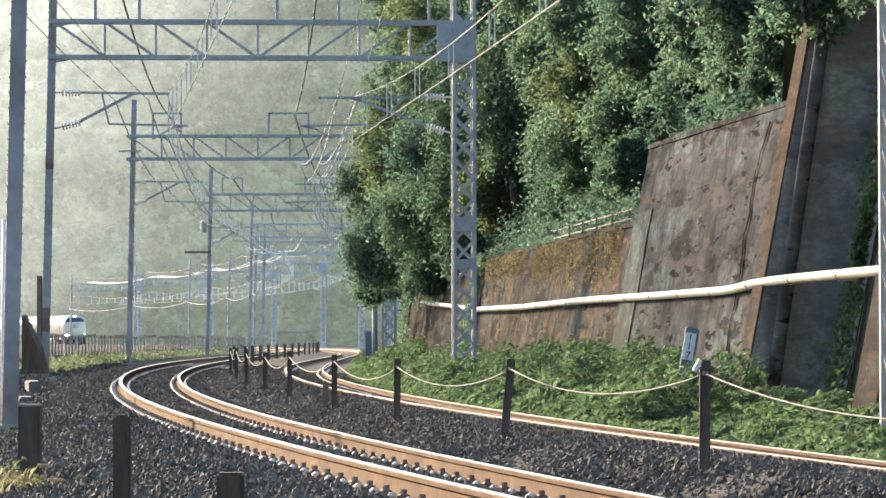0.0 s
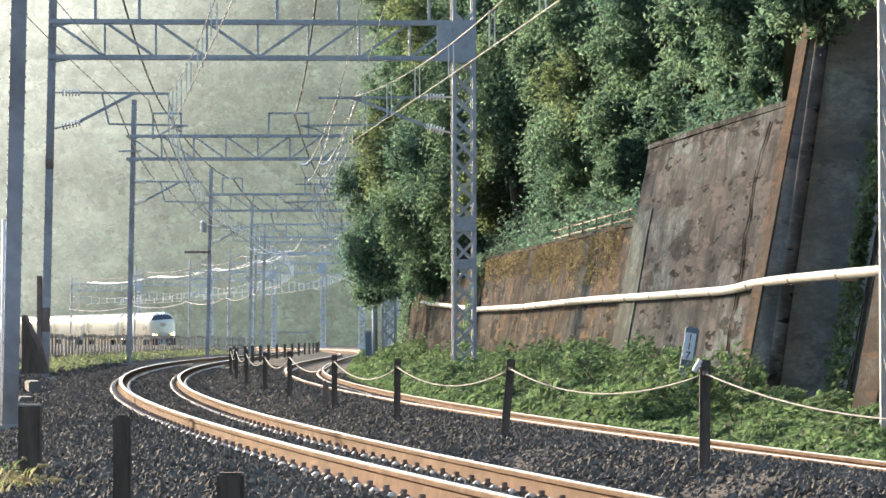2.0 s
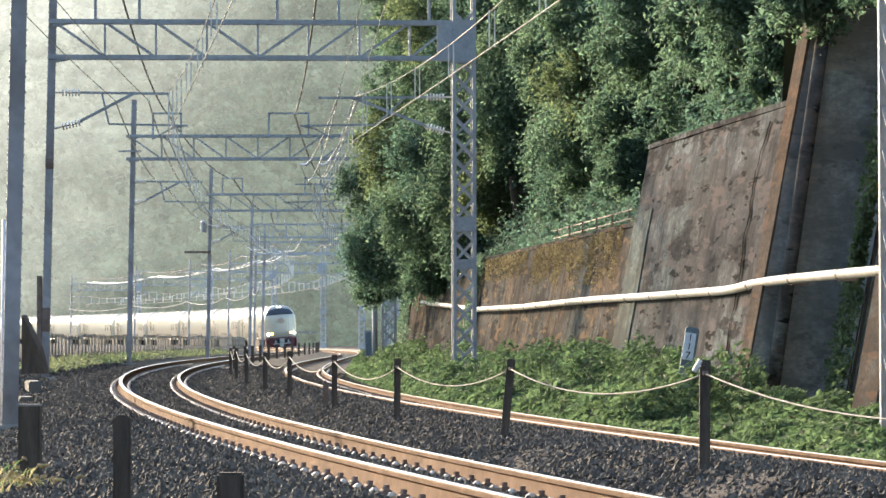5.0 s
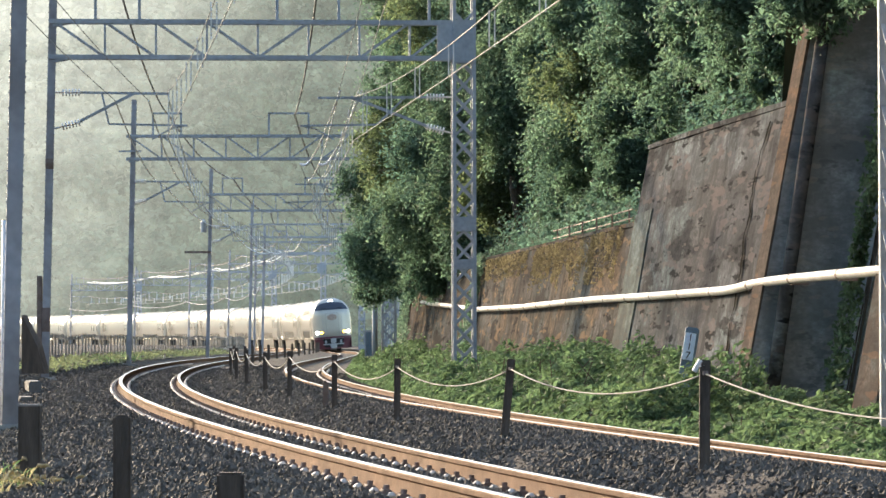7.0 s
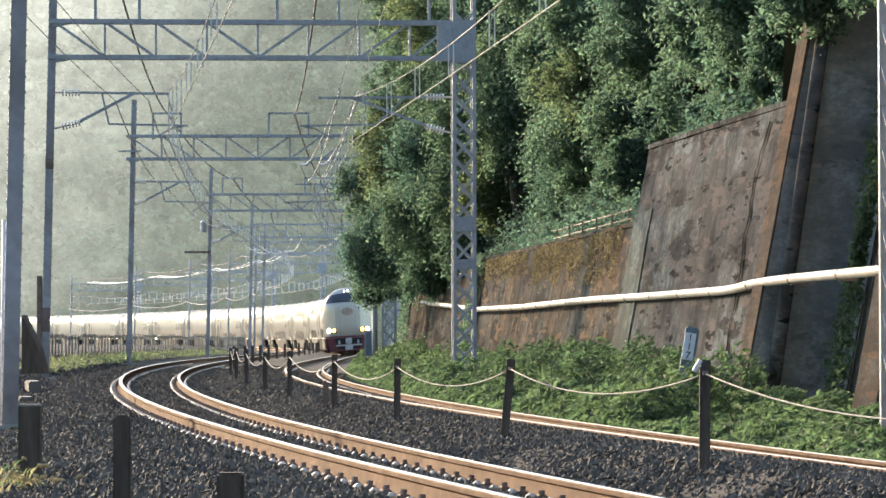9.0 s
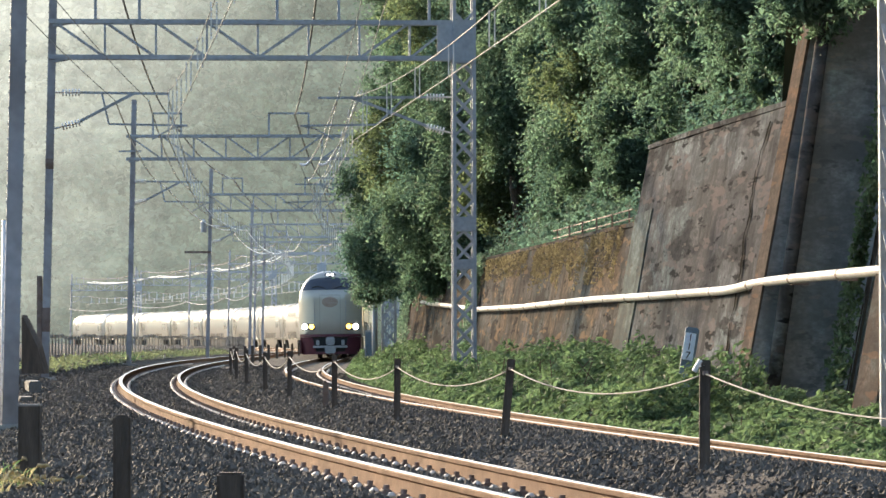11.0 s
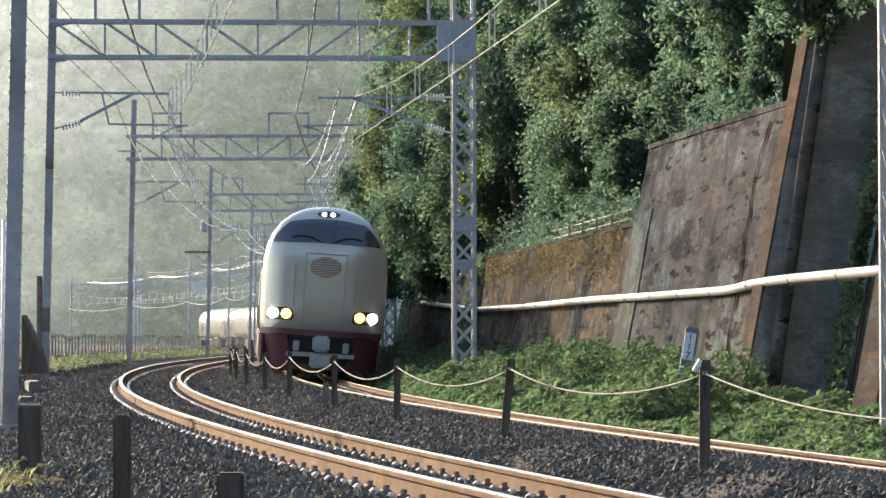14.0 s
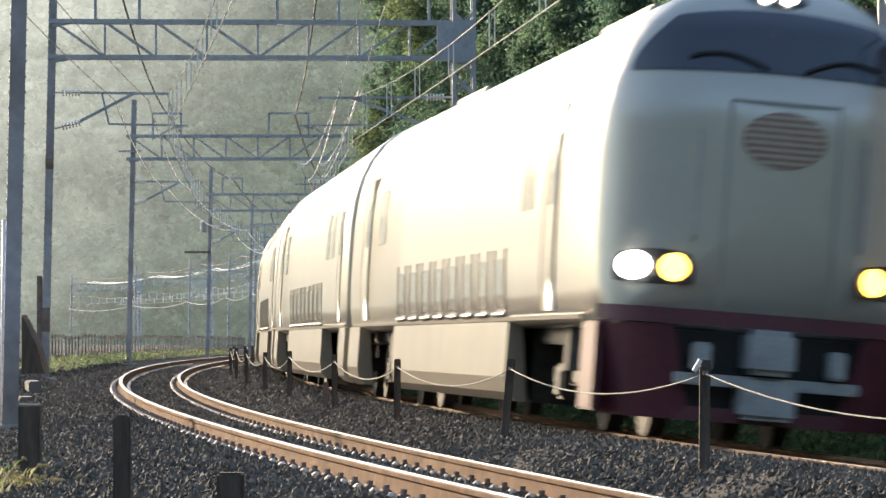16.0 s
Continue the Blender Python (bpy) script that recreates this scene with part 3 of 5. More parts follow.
        leafy.inputs[3].default_value, leafy.inputs[4].default_value = 1 - speckle, 1 + speckle
        l.new(geo.outputs["Random Per Island"], leafy.inputs[0])
        mixed = n.new("ShaderNodeMath")
        mixed.operation = "MULTIPLY"
        l.new(folded.outputs[0], mixed.inputs[0]), l.new(leafy.outputs[0], mixed.inputs[1])
        folded = mixed
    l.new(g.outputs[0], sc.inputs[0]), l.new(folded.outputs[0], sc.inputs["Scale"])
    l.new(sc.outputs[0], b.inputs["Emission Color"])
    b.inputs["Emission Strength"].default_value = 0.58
    l.new(b.outputs[0], n["Material Output"].inputs[0])
    return m


def make_backdrop():
    """The mountainside ahead in fine relief, and a plainer unseen flank added round to the left."""
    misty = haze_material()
    # the glowing flank lies out of view, for the train's side to mirror
    for name, u0, u1, nu, ne, fine in (("backdrop_hill", -0.165, 0.06, 460, 190, True), ("backdrop_mirror_flank", -1.6, -0.165, 120, 40, False)):
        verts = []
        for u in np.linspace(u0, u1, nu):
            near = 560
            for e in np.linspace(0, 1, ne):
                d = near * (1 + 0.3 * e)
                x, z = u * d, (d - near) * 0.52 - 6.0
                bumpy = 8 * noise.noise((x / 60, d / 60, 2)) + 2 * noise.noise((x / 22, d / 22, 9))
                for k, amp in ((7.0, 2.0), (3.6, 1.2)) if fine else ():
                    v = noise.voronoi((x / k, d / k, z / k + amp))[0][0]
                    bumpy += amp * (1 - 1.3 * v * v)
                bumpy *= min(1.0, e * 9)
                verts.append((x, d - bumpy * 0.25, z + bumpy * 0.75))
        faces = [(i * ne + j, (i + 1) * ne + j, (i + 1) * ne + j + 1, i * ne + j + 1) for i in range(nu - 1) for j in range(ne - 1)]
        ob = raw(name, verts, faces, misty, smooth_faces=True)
        tagged(ob, "wooded mountainside with backlit morning haze painted as a pale glow", "hill", kind="structure")


def make_far_woods():
    """Tree crowns over the mountainside, each a heap of leafy sprays glowing with painted haze."""
    rng = np.random.default_rng(77)
    pts, nrm, size = [], [], []
    for k in range(2600):
        u, e = rng.uniform(-0.125, 0.0), rng.random() ** 1.25
        d = 560 * (1 + 0.3 * e)
        c = np.array((u * d, d - 3.0, (d - 560) * 0.52 - 4.0 + 5 * noise.noise((u * 40, e * 9, 3))))
        r = rng.uniform(1.6, 4.2)
        n = int(10 + 7 * r)
        dv = rng.normal(size=(n, 3))
        dv /= np.linalg.norm(dv, axis=1)[:, None]
        dv[:, 1] = -np.abs(dv[:, 1])
        pts.append(c + dv * r * rng.uniform(0.6, 1.05, (n, 1)) * np.array([1.0, 0.8, 0.85]))
        nrm.append(dv + rng.normal(size=(n, 3)) * 0.3)
        size.append(rng.uniform(0.9, 2.0, n))
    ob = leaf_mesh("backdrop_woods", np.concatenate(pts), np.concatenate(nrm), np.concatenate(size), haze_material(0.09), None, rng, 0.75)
    tagged(ob, "tree crowns covering the far mountainside, pale with painted haze glow", "woods", kind="stuff")


def make_far_side():
    # unseen wooded ridge behind the viewpoint and beyond the wall, added to block sky light
    verts, faces = [], []
    us = np.linspace(-1.0, 1.0, 60)
    for u in us:
        for e in range(14):
            an = math.pi * 1.5 + u * 1.75
            r = 90 + e * 9
            x, y = math.cos(an) * r, math.sin(an) * r
            verts.append((x, y, -2 + e * 6.0 * (1 - 0.25 * u * u) + 4 * noise.noise((x / 15, y / 15, 1))))
    for i in range(59):
        for j in range(13):
            faces.append((i * 14 + j, (i + 1) * 14 + j, (i + 1) * 14 + j + 1, i * 14 + j + 1))
    ob = raw("backdrop_sky_block", verts, faces, M_WOODS)
    tagged(ob, "dark wooded ridge added out of view to block sky light", "hill", kind="structure")


# ---------------------------------------------------------------- plants
def leaf_mesh(name, pts, nrm, size, material, parent, rng, slim=0.55):
    n = len(pts)
    nrm = nrm / (np.linalg.norm(nrm, axis=1)[:, None] + 1e-9)
    t = np.cross(nrm, rng.normal(size=(n, 3)))
    t /= np.linalg.norm(t, axis=1)[:, None] + 1e-9
    b = np.cross(nrm, t)
    s = size[:, None]
    v = np.stack([pts - t * s * 0.5, pts + b * s * slim * 0.5 + nrm * s * 0.08 - t * s * 0.08, pts + t * s * 0.5 - nrm * s * 0.1, pts - b * s * slim * 0.5 + nrm * s * 0.08 - t * s * 0.08], 1)
    f = np.arange(n * 4).reshape(n, 4)
    return tagged(raw(name, v.reshape(-1, 3).tolist(), f.tolist(), material, parent), kind="stuff")


def from_picture(x, y, d):
    """A place d metres ahead, by its direction from the viewpoint."""
    return Vector(((x - 784) / 6432 * d, d, 0.938 + (601.2 - y) / 6432 * d))


def make_tree(x, y, d, r, seed, material, leaf_size, count):
    rng = np.random.default_rng(seed)
    c = from_picture(x, y, d)
    s = s_of(c.y)
    o = max((c - at(s)).x / math.cos(heading(s)), wall_o(s) + 1.4) + 0.4
    base = at(s, o)
    base.z = min(at(s, o, hill_z(s, o)).z, c.z - r * 0.5) - 0.15
    tree = thing("tree", Matrix.Translation(base), "", "tree", "trees on the slope")
    top = c - base
    bm = bmesh.new()
    mid = top * 0.5 + Vector((rng.normal() * 0.2, rng.normal() * 0.2, 0))
    tube(bm, [(0, 0, -0.2), mid, top * 0.9], 0.1, 7, [0.05 + r * 0.06, 0.04 + r * 0.04, 0.03])
    part("trunk", bm, M_BARK, tree)
    k = 90 + int(rng.integers(0, 20))
    dirs = rng.normal(size=(k, 3))
    dirs /= np.linalg.norm(dirs, axis=1)[:, None]
    dirs[:, 1] = -np.abs(dirs[:, 1]) * 0.9 + 0.25
    cen = np.array(top)[None] + dirs * r * rng.uniform(0.3, 1.12, (k, 1)) * np.array([1.0, 0.9, 0.95])
    rad = r * rng.uniform(0.08, 0.34, k)
    long = rng.normal(size=(k, 3)) * np.array([1.0, 0.7, 0.75])
    for i in range(0, k, 13):
        bm = bmesh.new()
        tube(bm, [top * 0.45, (top * 0.45 + Vector(cen[i])) / 2 + Vector((0, 0, 0.1 * r)), Vector(cen[i])], 0.04, 5, [0.03 * r + 0.02, 0.02 * r + 0.01, 0.012])
        part("limb", bm, M_BARK, tree)
    w = rad ** 2 / (rad ** 2).sum()
    which = rng.choice(k, count, p=w)
    dv = rng.normal(size=(count, 3))
    dv /= np.linalg.norm(dv, axis=1)[:, None]
    rr = rad[which] * np.clip(np.abs(rng.normal(0.7, 0.5, count)), 0, 2.2)
    pts = cen[which] + dv * rr[:, None]
    pts += long[which] * (rad[which] * rng.uniform(-0.6, 0.6, count))[:, None]
    pts[:, 2] -= 0.5 * np.abs(pts - cen[which])[:, 0] * rng.random(count)
    nrm = dv * 0.6 + rng.normal(size=(count, 3)) * 0.55 + np.array([-0.1, -0.15, 0.5])
    leaf_mesh("crown", pts, nrm, leaf_size * rng.uniform(0.6, 1.5, count), material, tree, rng, 0.46)
    return tree


CROWNS = [(666, 335, 117, 1.2), (690, 440, 114, 1.4), (672, 490, 116, 0.85), (700, 255, 112, 1.45), (725, 140, 112, 1.4), (715, 20, 114, 1.35),
          (755, 385, 108, 1.5), (765, 478, 109, 0.95), (775, 270, 106, 1.5), (797, 150, 105, 1.5), (787, 30, 105, 1.5), (655, 405, 120, 0.7),
          (850, 430, 104, 1.2), (850, 330, 104, 1.5), (875, 215, 103, 1.55), (860, 100, 103, 1.55), (860, -5, 103, 1.5),
          (945, 375, 106, 1.25), (935, 295, 105, 1.55), (965, 185, 100, 1.6), (950, 80, 100, 1.6), (985, -10, 95, 1.5),
          (1035, 350, 90, 1.05), (1055, 250, 88, 1.3), (1075, 135, 85, 1.4), (1065, 30, 85, 1.4), (1120, 325, 80, 0.85), (1135, 215, 78, 1.1),
          (1165, 85, 76, 1.3), (1180, -20, 75, 1.3), (1255, 150, 68, 0.95), (1265, 45, 66, 1.1), (1345, 115, 62, 0.85), (1350, 10, 60, 1.0),
          (1415, 70, 55, 0.6), (1450, -15, 52, 0.65), (1545, -80, 46, 0.6), (1310, 185, 64, 0.5), (880, 330, 101, 1.1), (905, 235, 100, 1.2), (830, 240, 106, 1.2), (905, 130, 101, 1.2), (1000, 275, 93, 1.1), (905, 20, 101, 1.2), (990, 110, 94, 1.1), (900, 440, 112, 1.1),
          (1075, 395, 84, 0.75), (1125, 285, 76, 0.7), (1010, 405, 92, 0.8), (1200, 215, 70, 0.6), (1270, 205, 65, 0.45),
          (1372, 135, 59, 0.42), (1340, 190, 61, 0.3)]


def make_trees():
    kinds = [(M_LEAF, "broadleaf tree with dense mid-green foliage on the slope"), (M_LEAF_DARK, "broadleaf tree with dark glossy green foliage on the slope"),
             (M_LEAF_GOLD, "broadleaf tree with yellowing olive foliage on the slope")]
    for i, (x, y, d, r) in enumerate(CROWNS):
        m, text = kinds[(0, 1, 0, 2, 0, 0, 0)[i % 7] if d > 70 else 0]
        size = 0.095 + 0.0003 * max(d - 60, 0)
        t = make_tree(x, y, d, r, 100 + i, m, size, int((7000 + 8500 * r) * (1.0 if d < 100 else 0.72)))
        t["label"] = text


def make_undergrowth():
    """Low scrub over the slope behind the wall and along the far bend."""
    rng = np.random.default_rng(33)
    cnt = 150000
    s = np.where(rng.random(cnt) < 0.7, rng.uniform(15, 115, cnt), rng.uniform(90, 150, cnt))
    q = rng.random(cnt) ** 1.3
    pts = []
    for a, u in zip(s, q):
        o = wall_o(a) + 0.9 + u * (8 if a < 110 else 14)
        pts.append(at(a, o, hill_z(a, o) + 0.1 + 2.8 * abs(noise.noise((a * 0.5, o * 0.5, 2))) * rng.random()))
    size = np.where(s < 110, 0.1, 0.16) * rng.uniform(0.6, 1.5, cnt)
    ob = leaf_mesh("undergrowth", np.array(pts), rng.normal(size=(cnt, 3)) * 0.5 + np.array([-0.4, -0.3, 0.7]), size, M_LEAF_DARK, None, rng, 0.6)
    tagged(ob, "low green scrub covering the slope", "undergrowth")


def make_weeds():
    rng = np.random.default_rng(9)
    y = 30.0
    while y < 122:
        length = 3.2 if y < 70 else 5.0
        s0, s1 = s_of(y), s_of(y + length)
        b = thing("weed_bush", Matrix.Translation(at((s0 + s1) / 2, 3.0, -0.3)), "patch of fresh green trailing weeds beside the rail", "bush", "weeds along the wall foot")
        cnt = int(5600 if y < 70 else 3800)
        s, q = rng.uniform(s0 - 0.5, s1 + 0.5, cnt), rng.random(cnt)
        o = 1.35 + q * (wall_o(s_of(y)) - 1.3)
        tall = np.interp(np.interp(s, S_AX, Y_AX), [30, 40, 45, 50.3, 51.2, 56, 62, 80, 100, 125], [0.4, 0.4, 0.4, 0.42, 0.92, 1.0, 1.0, 0.85, 0.95, 1.0])
        yy = np.interp(s, S_AX, Y_AX)
        tall = np.maximum(tall, np.interp(o, [2.85, 3.15], [0.9, 0.3]) * np.interp(yy, [45.4, 46.4, 50.8, 51.5], [0.4, 1.0, 1.0, 0.4]))
        hgt = tall * np.interp(q, [0, 0.12, 0.45, 0.8, 1.0], [0.15, 0.5, 0.8, 1.0, 1.0])
        lump = np.array([0.68 + 0.85 * noise.noise((a * 0.9, c * 1.3, 1)) + 0.25 * noise.noise((a * 3.1, c * 3.1, 4)) for a, c in zip(s, o)])
        z = -0.28 + hgt * np.clip(lump, 0.25, 1.3) * (0.62 + 0.45 * rng.random(cnt) ** 0.5)
        base = np.array(b.matrix_world.translation)
        pts = np.array([at(a, c, e) for a, c, e in zip(s, o, z)]) - base
        nrm = rng.normal(size=(cnt, 3)) * 0.5 + np.array([-0.35, -0.3, 0.8])
        leaf_mesh("foliage", pts, nrm, (0.1 if y < 70 else 0.12) * rng.uniform(0.5, 1.7, cnt), M_WEED, b, rng, 0.5)
        for k in range(5):
            bm = bmesh.new()
            q0 = Vector((rng.uniform(-0.9, 0.9), rng.uniform(-length / 2, length / 2), 0.0))
            tube(bm, [q0, q0 + Vector((rng.normal() * 0.1, rng.normal() * 0.1, tall[0] * 0.45)), q0 + Vector((rng.normal() * 0.25, rng.normal() * 0.25, tall[0] * 0.9))], 0.008, 5)
            part("stem", bm, M_BARK, b)
        y += length
    # ivy hanging on the tall wall and on the low wall behind the mast
    for y0, zlo, zhi, wid, text in ((50.6, -0.2, 4.6, 0.28, "strip of leafy ivy hanging down the shaded wall"),
                                    (97.5, 0.0, 3.2, 0.9, "dark ivy climbing the low stained wall"), (127, 0.0, 3.5, 5.0, "dark creeper covering the end of the wall")):
        s0 = s_of(y0)
        iv = thing("ivy", Matrix.Translation(at(s0, wall_o(s0), -0.2)), text, "ivy")
        cnt = int(1900 + 700 * wid)
        z = rng.uniform(zlo, zhi, cnt)
        s = s0 + rng.normal(size=cnt) * wid * (0.5 + 0.4 * np.sin(z * 2.1))
        pts = np.array([on_wall(a, (-1.0 if y0 < 52 else 0.06) + 0.26 * rng.random(), c) for a, c in zip(s, z)]) - np.array(iv.matrix_world.translation)
        for k in range(5):
            bm = bmesh.new()
            run = s0 + rng.normal() * wid * 0.4
            tube(bm, [on_wall(run + 0.12 * wid * math.sin(1.7 * c + k), (-1.08 if y0 < 52 else 0.04), c) - iv.matrix_world.translation for c in np.linspace(zlo, zhi * rng.uniform(0.7, 0.95), 7)], 0.012, 5)
            part("stem", bm, M_BARK, iv)
        leaf_mesh("foliage", pts, rng.normal(size=(cnt, 3)) * 0.5 + np.array([-0.8, -0.5, 0.3]), 0.09 * rng.uniform(0.6, 1.4, cnt), M_WEED if y0 < 52 else M_LEAF, iv, rng, 0.7)


def make_hanging_vines():
    """Dry brown growth hanging over the top of the low wall."""
    rng = np.random.default_rng(61)
    for y0, y1, zlo, text, cnt in ((68, 84, 1.95, "dry ochre vines hanging over the low wall's upper half", 3000), (86, 97, 2.35, "thin dry vines hanging from the wall top", 1200)):
        s0, s1 = s_of(y0), s_of(y1)
        v = thing("hanging_vine", Matrix.Translation(at(s0, wall_o(s0), 2.9)), text, "vine", "vines on the low wall")
        strand = rng.uniform(s0, s1, 90)
        reach = rng.uniform(0.25, 1.0, 90)
        which = rng.integers(0, 90, cnt)
        drop = rng.random(cnt) ** 0.8 * reach[which]
        pts = np.array([on_wall(strand[w] + rng.normal() * 0.09, 0.03 + 0.06 * rng.random(), 3.02 - (3.02 - zlo) * q) for w, q in zip(which, drop)]) - np.array(v.matrix_world.translation)
        leaf_mesh("foliage", pts, rng.normal(size=(cnt, 3)) * 0.5 + np.array([-0.8, -0.6, 0.2]), 0.085 * rng.uniform(0.5, 1.5, cnt), M_VINE, v, rng, 0.4)


def make_grasses():
    rng = np.random.default_rng(21)
    # weeds along the picket fence, then dry grass near the camera
    y = 82.0
    while y < 190:
        s = s_of(y)
        o = near_o(s) - 2.75
        g = thing("grass_tuft", Matrix.Translation(at(s, o, ground_z(s, o) - at(s).z)), "clump of sunlit yellow-green grass at the picket fence", "grass", "grass along the fence")
        cnt = 150
        p = np.stack([rng.normal(size=cnt) * 0.35, rng.uniform(-2.2, 2.2, cnt), 0.28 * rng.random(cnt) * rng.random(cnt) + 0.02], 1)
        leaf_mesh("foliage", p, rng.normal(size=(cnt, 3)) * np.array([1, 1, 0.25]), 0.2 * rng.uniform(0.5, 1.4, cnt), M_GRASS if rng.random() < 0.8 else M_WEED, g, rng, 0.22)
        y += 4.0
    for x, yy, d, cnt, hgt in ((40, 850, 23.5, 44, 0.3), (85, 868, 23.2, 34, 0.22), (15, 835, 24.0, 40, 0.34), (-5, 850, 23.0, 30, 0.3)):
        c = from_picture(x, 601 + 1.02 * 6432 / d, d)
        g = thing("dry_grass", Matrix.Translation(c), "tuft of straw-coloured dry grass with seed heads on the ballast", "grass", "dry grass by the post")
        for k in range(cnt):
            a, h, bend = rng.uniform(0, math.tau), hgt * rng.uniform(0.4, 1.1), rng.uniform(0.05, 0.2)
            st = Vector((rng.normal() * 0.05, rng.normal() * 0.05, 0))
            dv = Vector((math.cos(a), math.sin(a), 0))
            w = 0.004 + 0.004 * rng.random()
            sd = Vector((w, 0, 0))
            vs, fs = [], []
            for i in range(6):
                t = i / 5
                p = st + dv * bend * t * t + Vector((0, 0, h * (t - 0.35 * t * t)))
                ww = (1 - t) * 0.9 + 0.1 + (1.3 if (k % 5 == 0 and i >= 4) else 0)
                vs += [p - sd * ww, p + sd * ww]
                if i:
                    fs.append((2 * i - 2, 2 * i - 1, 2 * i + 1, 2 * i))
            raw("blade", vs, fs, M_STRAW if k % 3 else M_WEED, g)
            if k % 4 == 0:
                bm = bmesh.new()
                tip = Vector(vs[-1])
                tube(bm, [tip, tip + dv * 0.02 + Vector((0, 0, 0.015)), tip + dv * 0.045 + Vector((0, 0, 0.015)), tip + dv * 0.07], 0.01, 6, [0.004, 0.013, 0.012, 0.003])
                part("seed_head", bm, M_STRAW, g, "pale fluffy seed head", True)


# ---------------------------------------------------------------- overhead line
GANTRIES = [38.0, 76.5, 119.5, 168.0, 212.0, 250.0, 286.0, 322.0, 358.0, 398.0, 440.0]
BEAM_LO, BEAM_HI = 6.85, 7.6


def make_gantry(y, k):
    s = s_of(y)
    h = heading(s)
    base = at(s, 0, 0)
    g = thing("catenary_gantry", Matrix.Translation(base) @ pose(0, 0, 0, 0, 0, -math.degrees(h)), "blue-grey riveted steel gantry spanning both lines with overhead wires", "gantry", "gantries over the railway")
    lo, ro = near_o(s) - 2.15, (3.27 if k == 0 else 2.735)
    foot = (-0.09, -0.083, 0.07, 0.05)[k] if k < 4 else 0.0
    lean, head = 0.021, (9.6 if k < 2 else 8.8)
    zl = ground_z(s, lo) - base.z - 0.3
    # left mast: a box column with rivets along its edges
    bm = bmesh.new()
    bar(bm, (lo + foot + lean * zl, 0, zl), (lo + foot + lean * head, 0, head), 0.16, 0.2)
    for i in range(60 if k < 2 else 0):
        for sd in (-1, 1):
            xr, zr = lo + foot + lean * (0.1 + i * 0.16) + sd * 0.082, 0.1 + i * 0.16
            box(bm, (xr - 0.008, -0.09, zr), (xr + 0.008, -0.07, zr + 0.018))
    part("mast", bm, M_MAST, g)
    bm = bmesh.new()
    box(bm, (lo + foot - 0.25, -0.25, zl), (lo + foot + 0.25, 0.25, zl + 0.35), 0.03)
    part("footing", bm, M_CONC, g)
    if k == 2:
        bm = bmesh.new()
        bar(bm, (lo - 0.25, -0.12, 7.1), (lo + 0.5, -0.12, 7.1), 0.06, 0.05)
        part("cross_arm", bm, M_STEEL, g)
    if k == 3:
        bm = bmesh.new()
        bar(bm, (lo - 1.0, -0.12, 4.93), (lo + 0.2, -0.12, 4.93), 0.07, 0.1)
        part("cross_arm", bm, M_RUST, g)
        bm = bmesh.new()
        tube(bm, [(lo - 0.12, -0.15, 5.85), (lo - 0.12, -0.15, 6.3), (lo - 0.12, -0.15, 6.45)], 0.14, 12, [0.14, 0.14, 0.06])
        bar(bm, (lo - 0.1, -0.05, 6.1), (lo + 0.2, -0.05, 6.1), 0.06)
        part("transformer", bm, M_COUPLER, g, "small grey pole transformer")
    if k < 2:
        # bands of rust round the box mast
        for z0, z1 in ((4.42, 4.56),) if k == 0 else ((4.5, 4.72), (1.1, 1.6)):
            bm = bmesh.new()
            xa = lo + foot + lean * z0
            box(bm, (xa - 0.083, -0.103, z0), (xa + 0.083, 0.103, z1), 0.002)
            part("rust_band", bm, M_RUST, g, "rusted band")
    # right mast: latticed
    bm = bmesh.new()
    hw = 0.21
    for sx in (-1, 1):
        for sy in (-1, 1):
            bar(bm, (ro + sx * hw, sy * hw, -0.3), (ro + sx * hw, sy * hw, 9.3), 0.075, 0.075)
    part("mast", bm, M_STEEL, g, "latticed steel mast")
    bm = bmesh.new()
    n = 17
    for i in range(n):
        z0, z1 = 0.35 + i * 0.44, 0.35 + (i + 1) * 0.44
        for sy in (-1, 1):
            bar(bm, (ro - hw, sy * hw, z0), (ro + hw, sy * hw, z1), 0.045, 0.012, (0, 1, 0))
            bar(bm, (ro + hw, sy * (hw - 0.02), z0), (ro - hw, sy * (hw - 0.02), z1), 0.045, 0.012, (0, 1, 0))
        for sx in (-1, 1):
            bar(bm, (ro + sx * hw, -hw, z0), (ro + sx * hw, hw, z1), 0.012, 0.045, (1, 0, 0))
    part("lattice", bm, M_STEEL, g)
    for z0, z1 in ((-0.3, 0.45), (2.4, 2.6), (3.2, 3.5), (6.75, 7.65)):
        for sy in (-1, 1):
            bm = bmesh.new()
            box(bm, (ro - hw - 0.03, sy * (hw + 0.045) - 0.006, z0), (ro + hw + 0.03, sy * (hw + 0.045) + 0.006, z1))
            part("gusset_plate", bm, M_STEEL, g)
    # beam: two chords with a zigzag of struts, front and back
    for sy in (-0.1, 0.1):
        for z, nm in ((BEAM_LO, "bottom_chord"), (BEAM_HI, "top_chord")):
            bm = bmesh.new()
            bar(bm, (lo, sy, z), (ro + 0.2, sy, z), 0.09, 0.095)
            part(nm, bm, M_STEEL, g)
        nseg = 7
        end = ro - 1.14
        for i in range(nseg):
            x0, x1 = lo + 0.1 + (end - lo - 0.1) * i / nseg, lo + 0.1 + (end - lo - 0.1) * (i + 1) / nseg
            bm = bmesh.new()
            bar(bm, (x1, sy, BEAM_LO), (x1, sy, BEAM_HI), 0.042, 0.05, (0, 1, 0))
            part("strut", bm, M_STEEL, g)
            bm = bmesh.new()
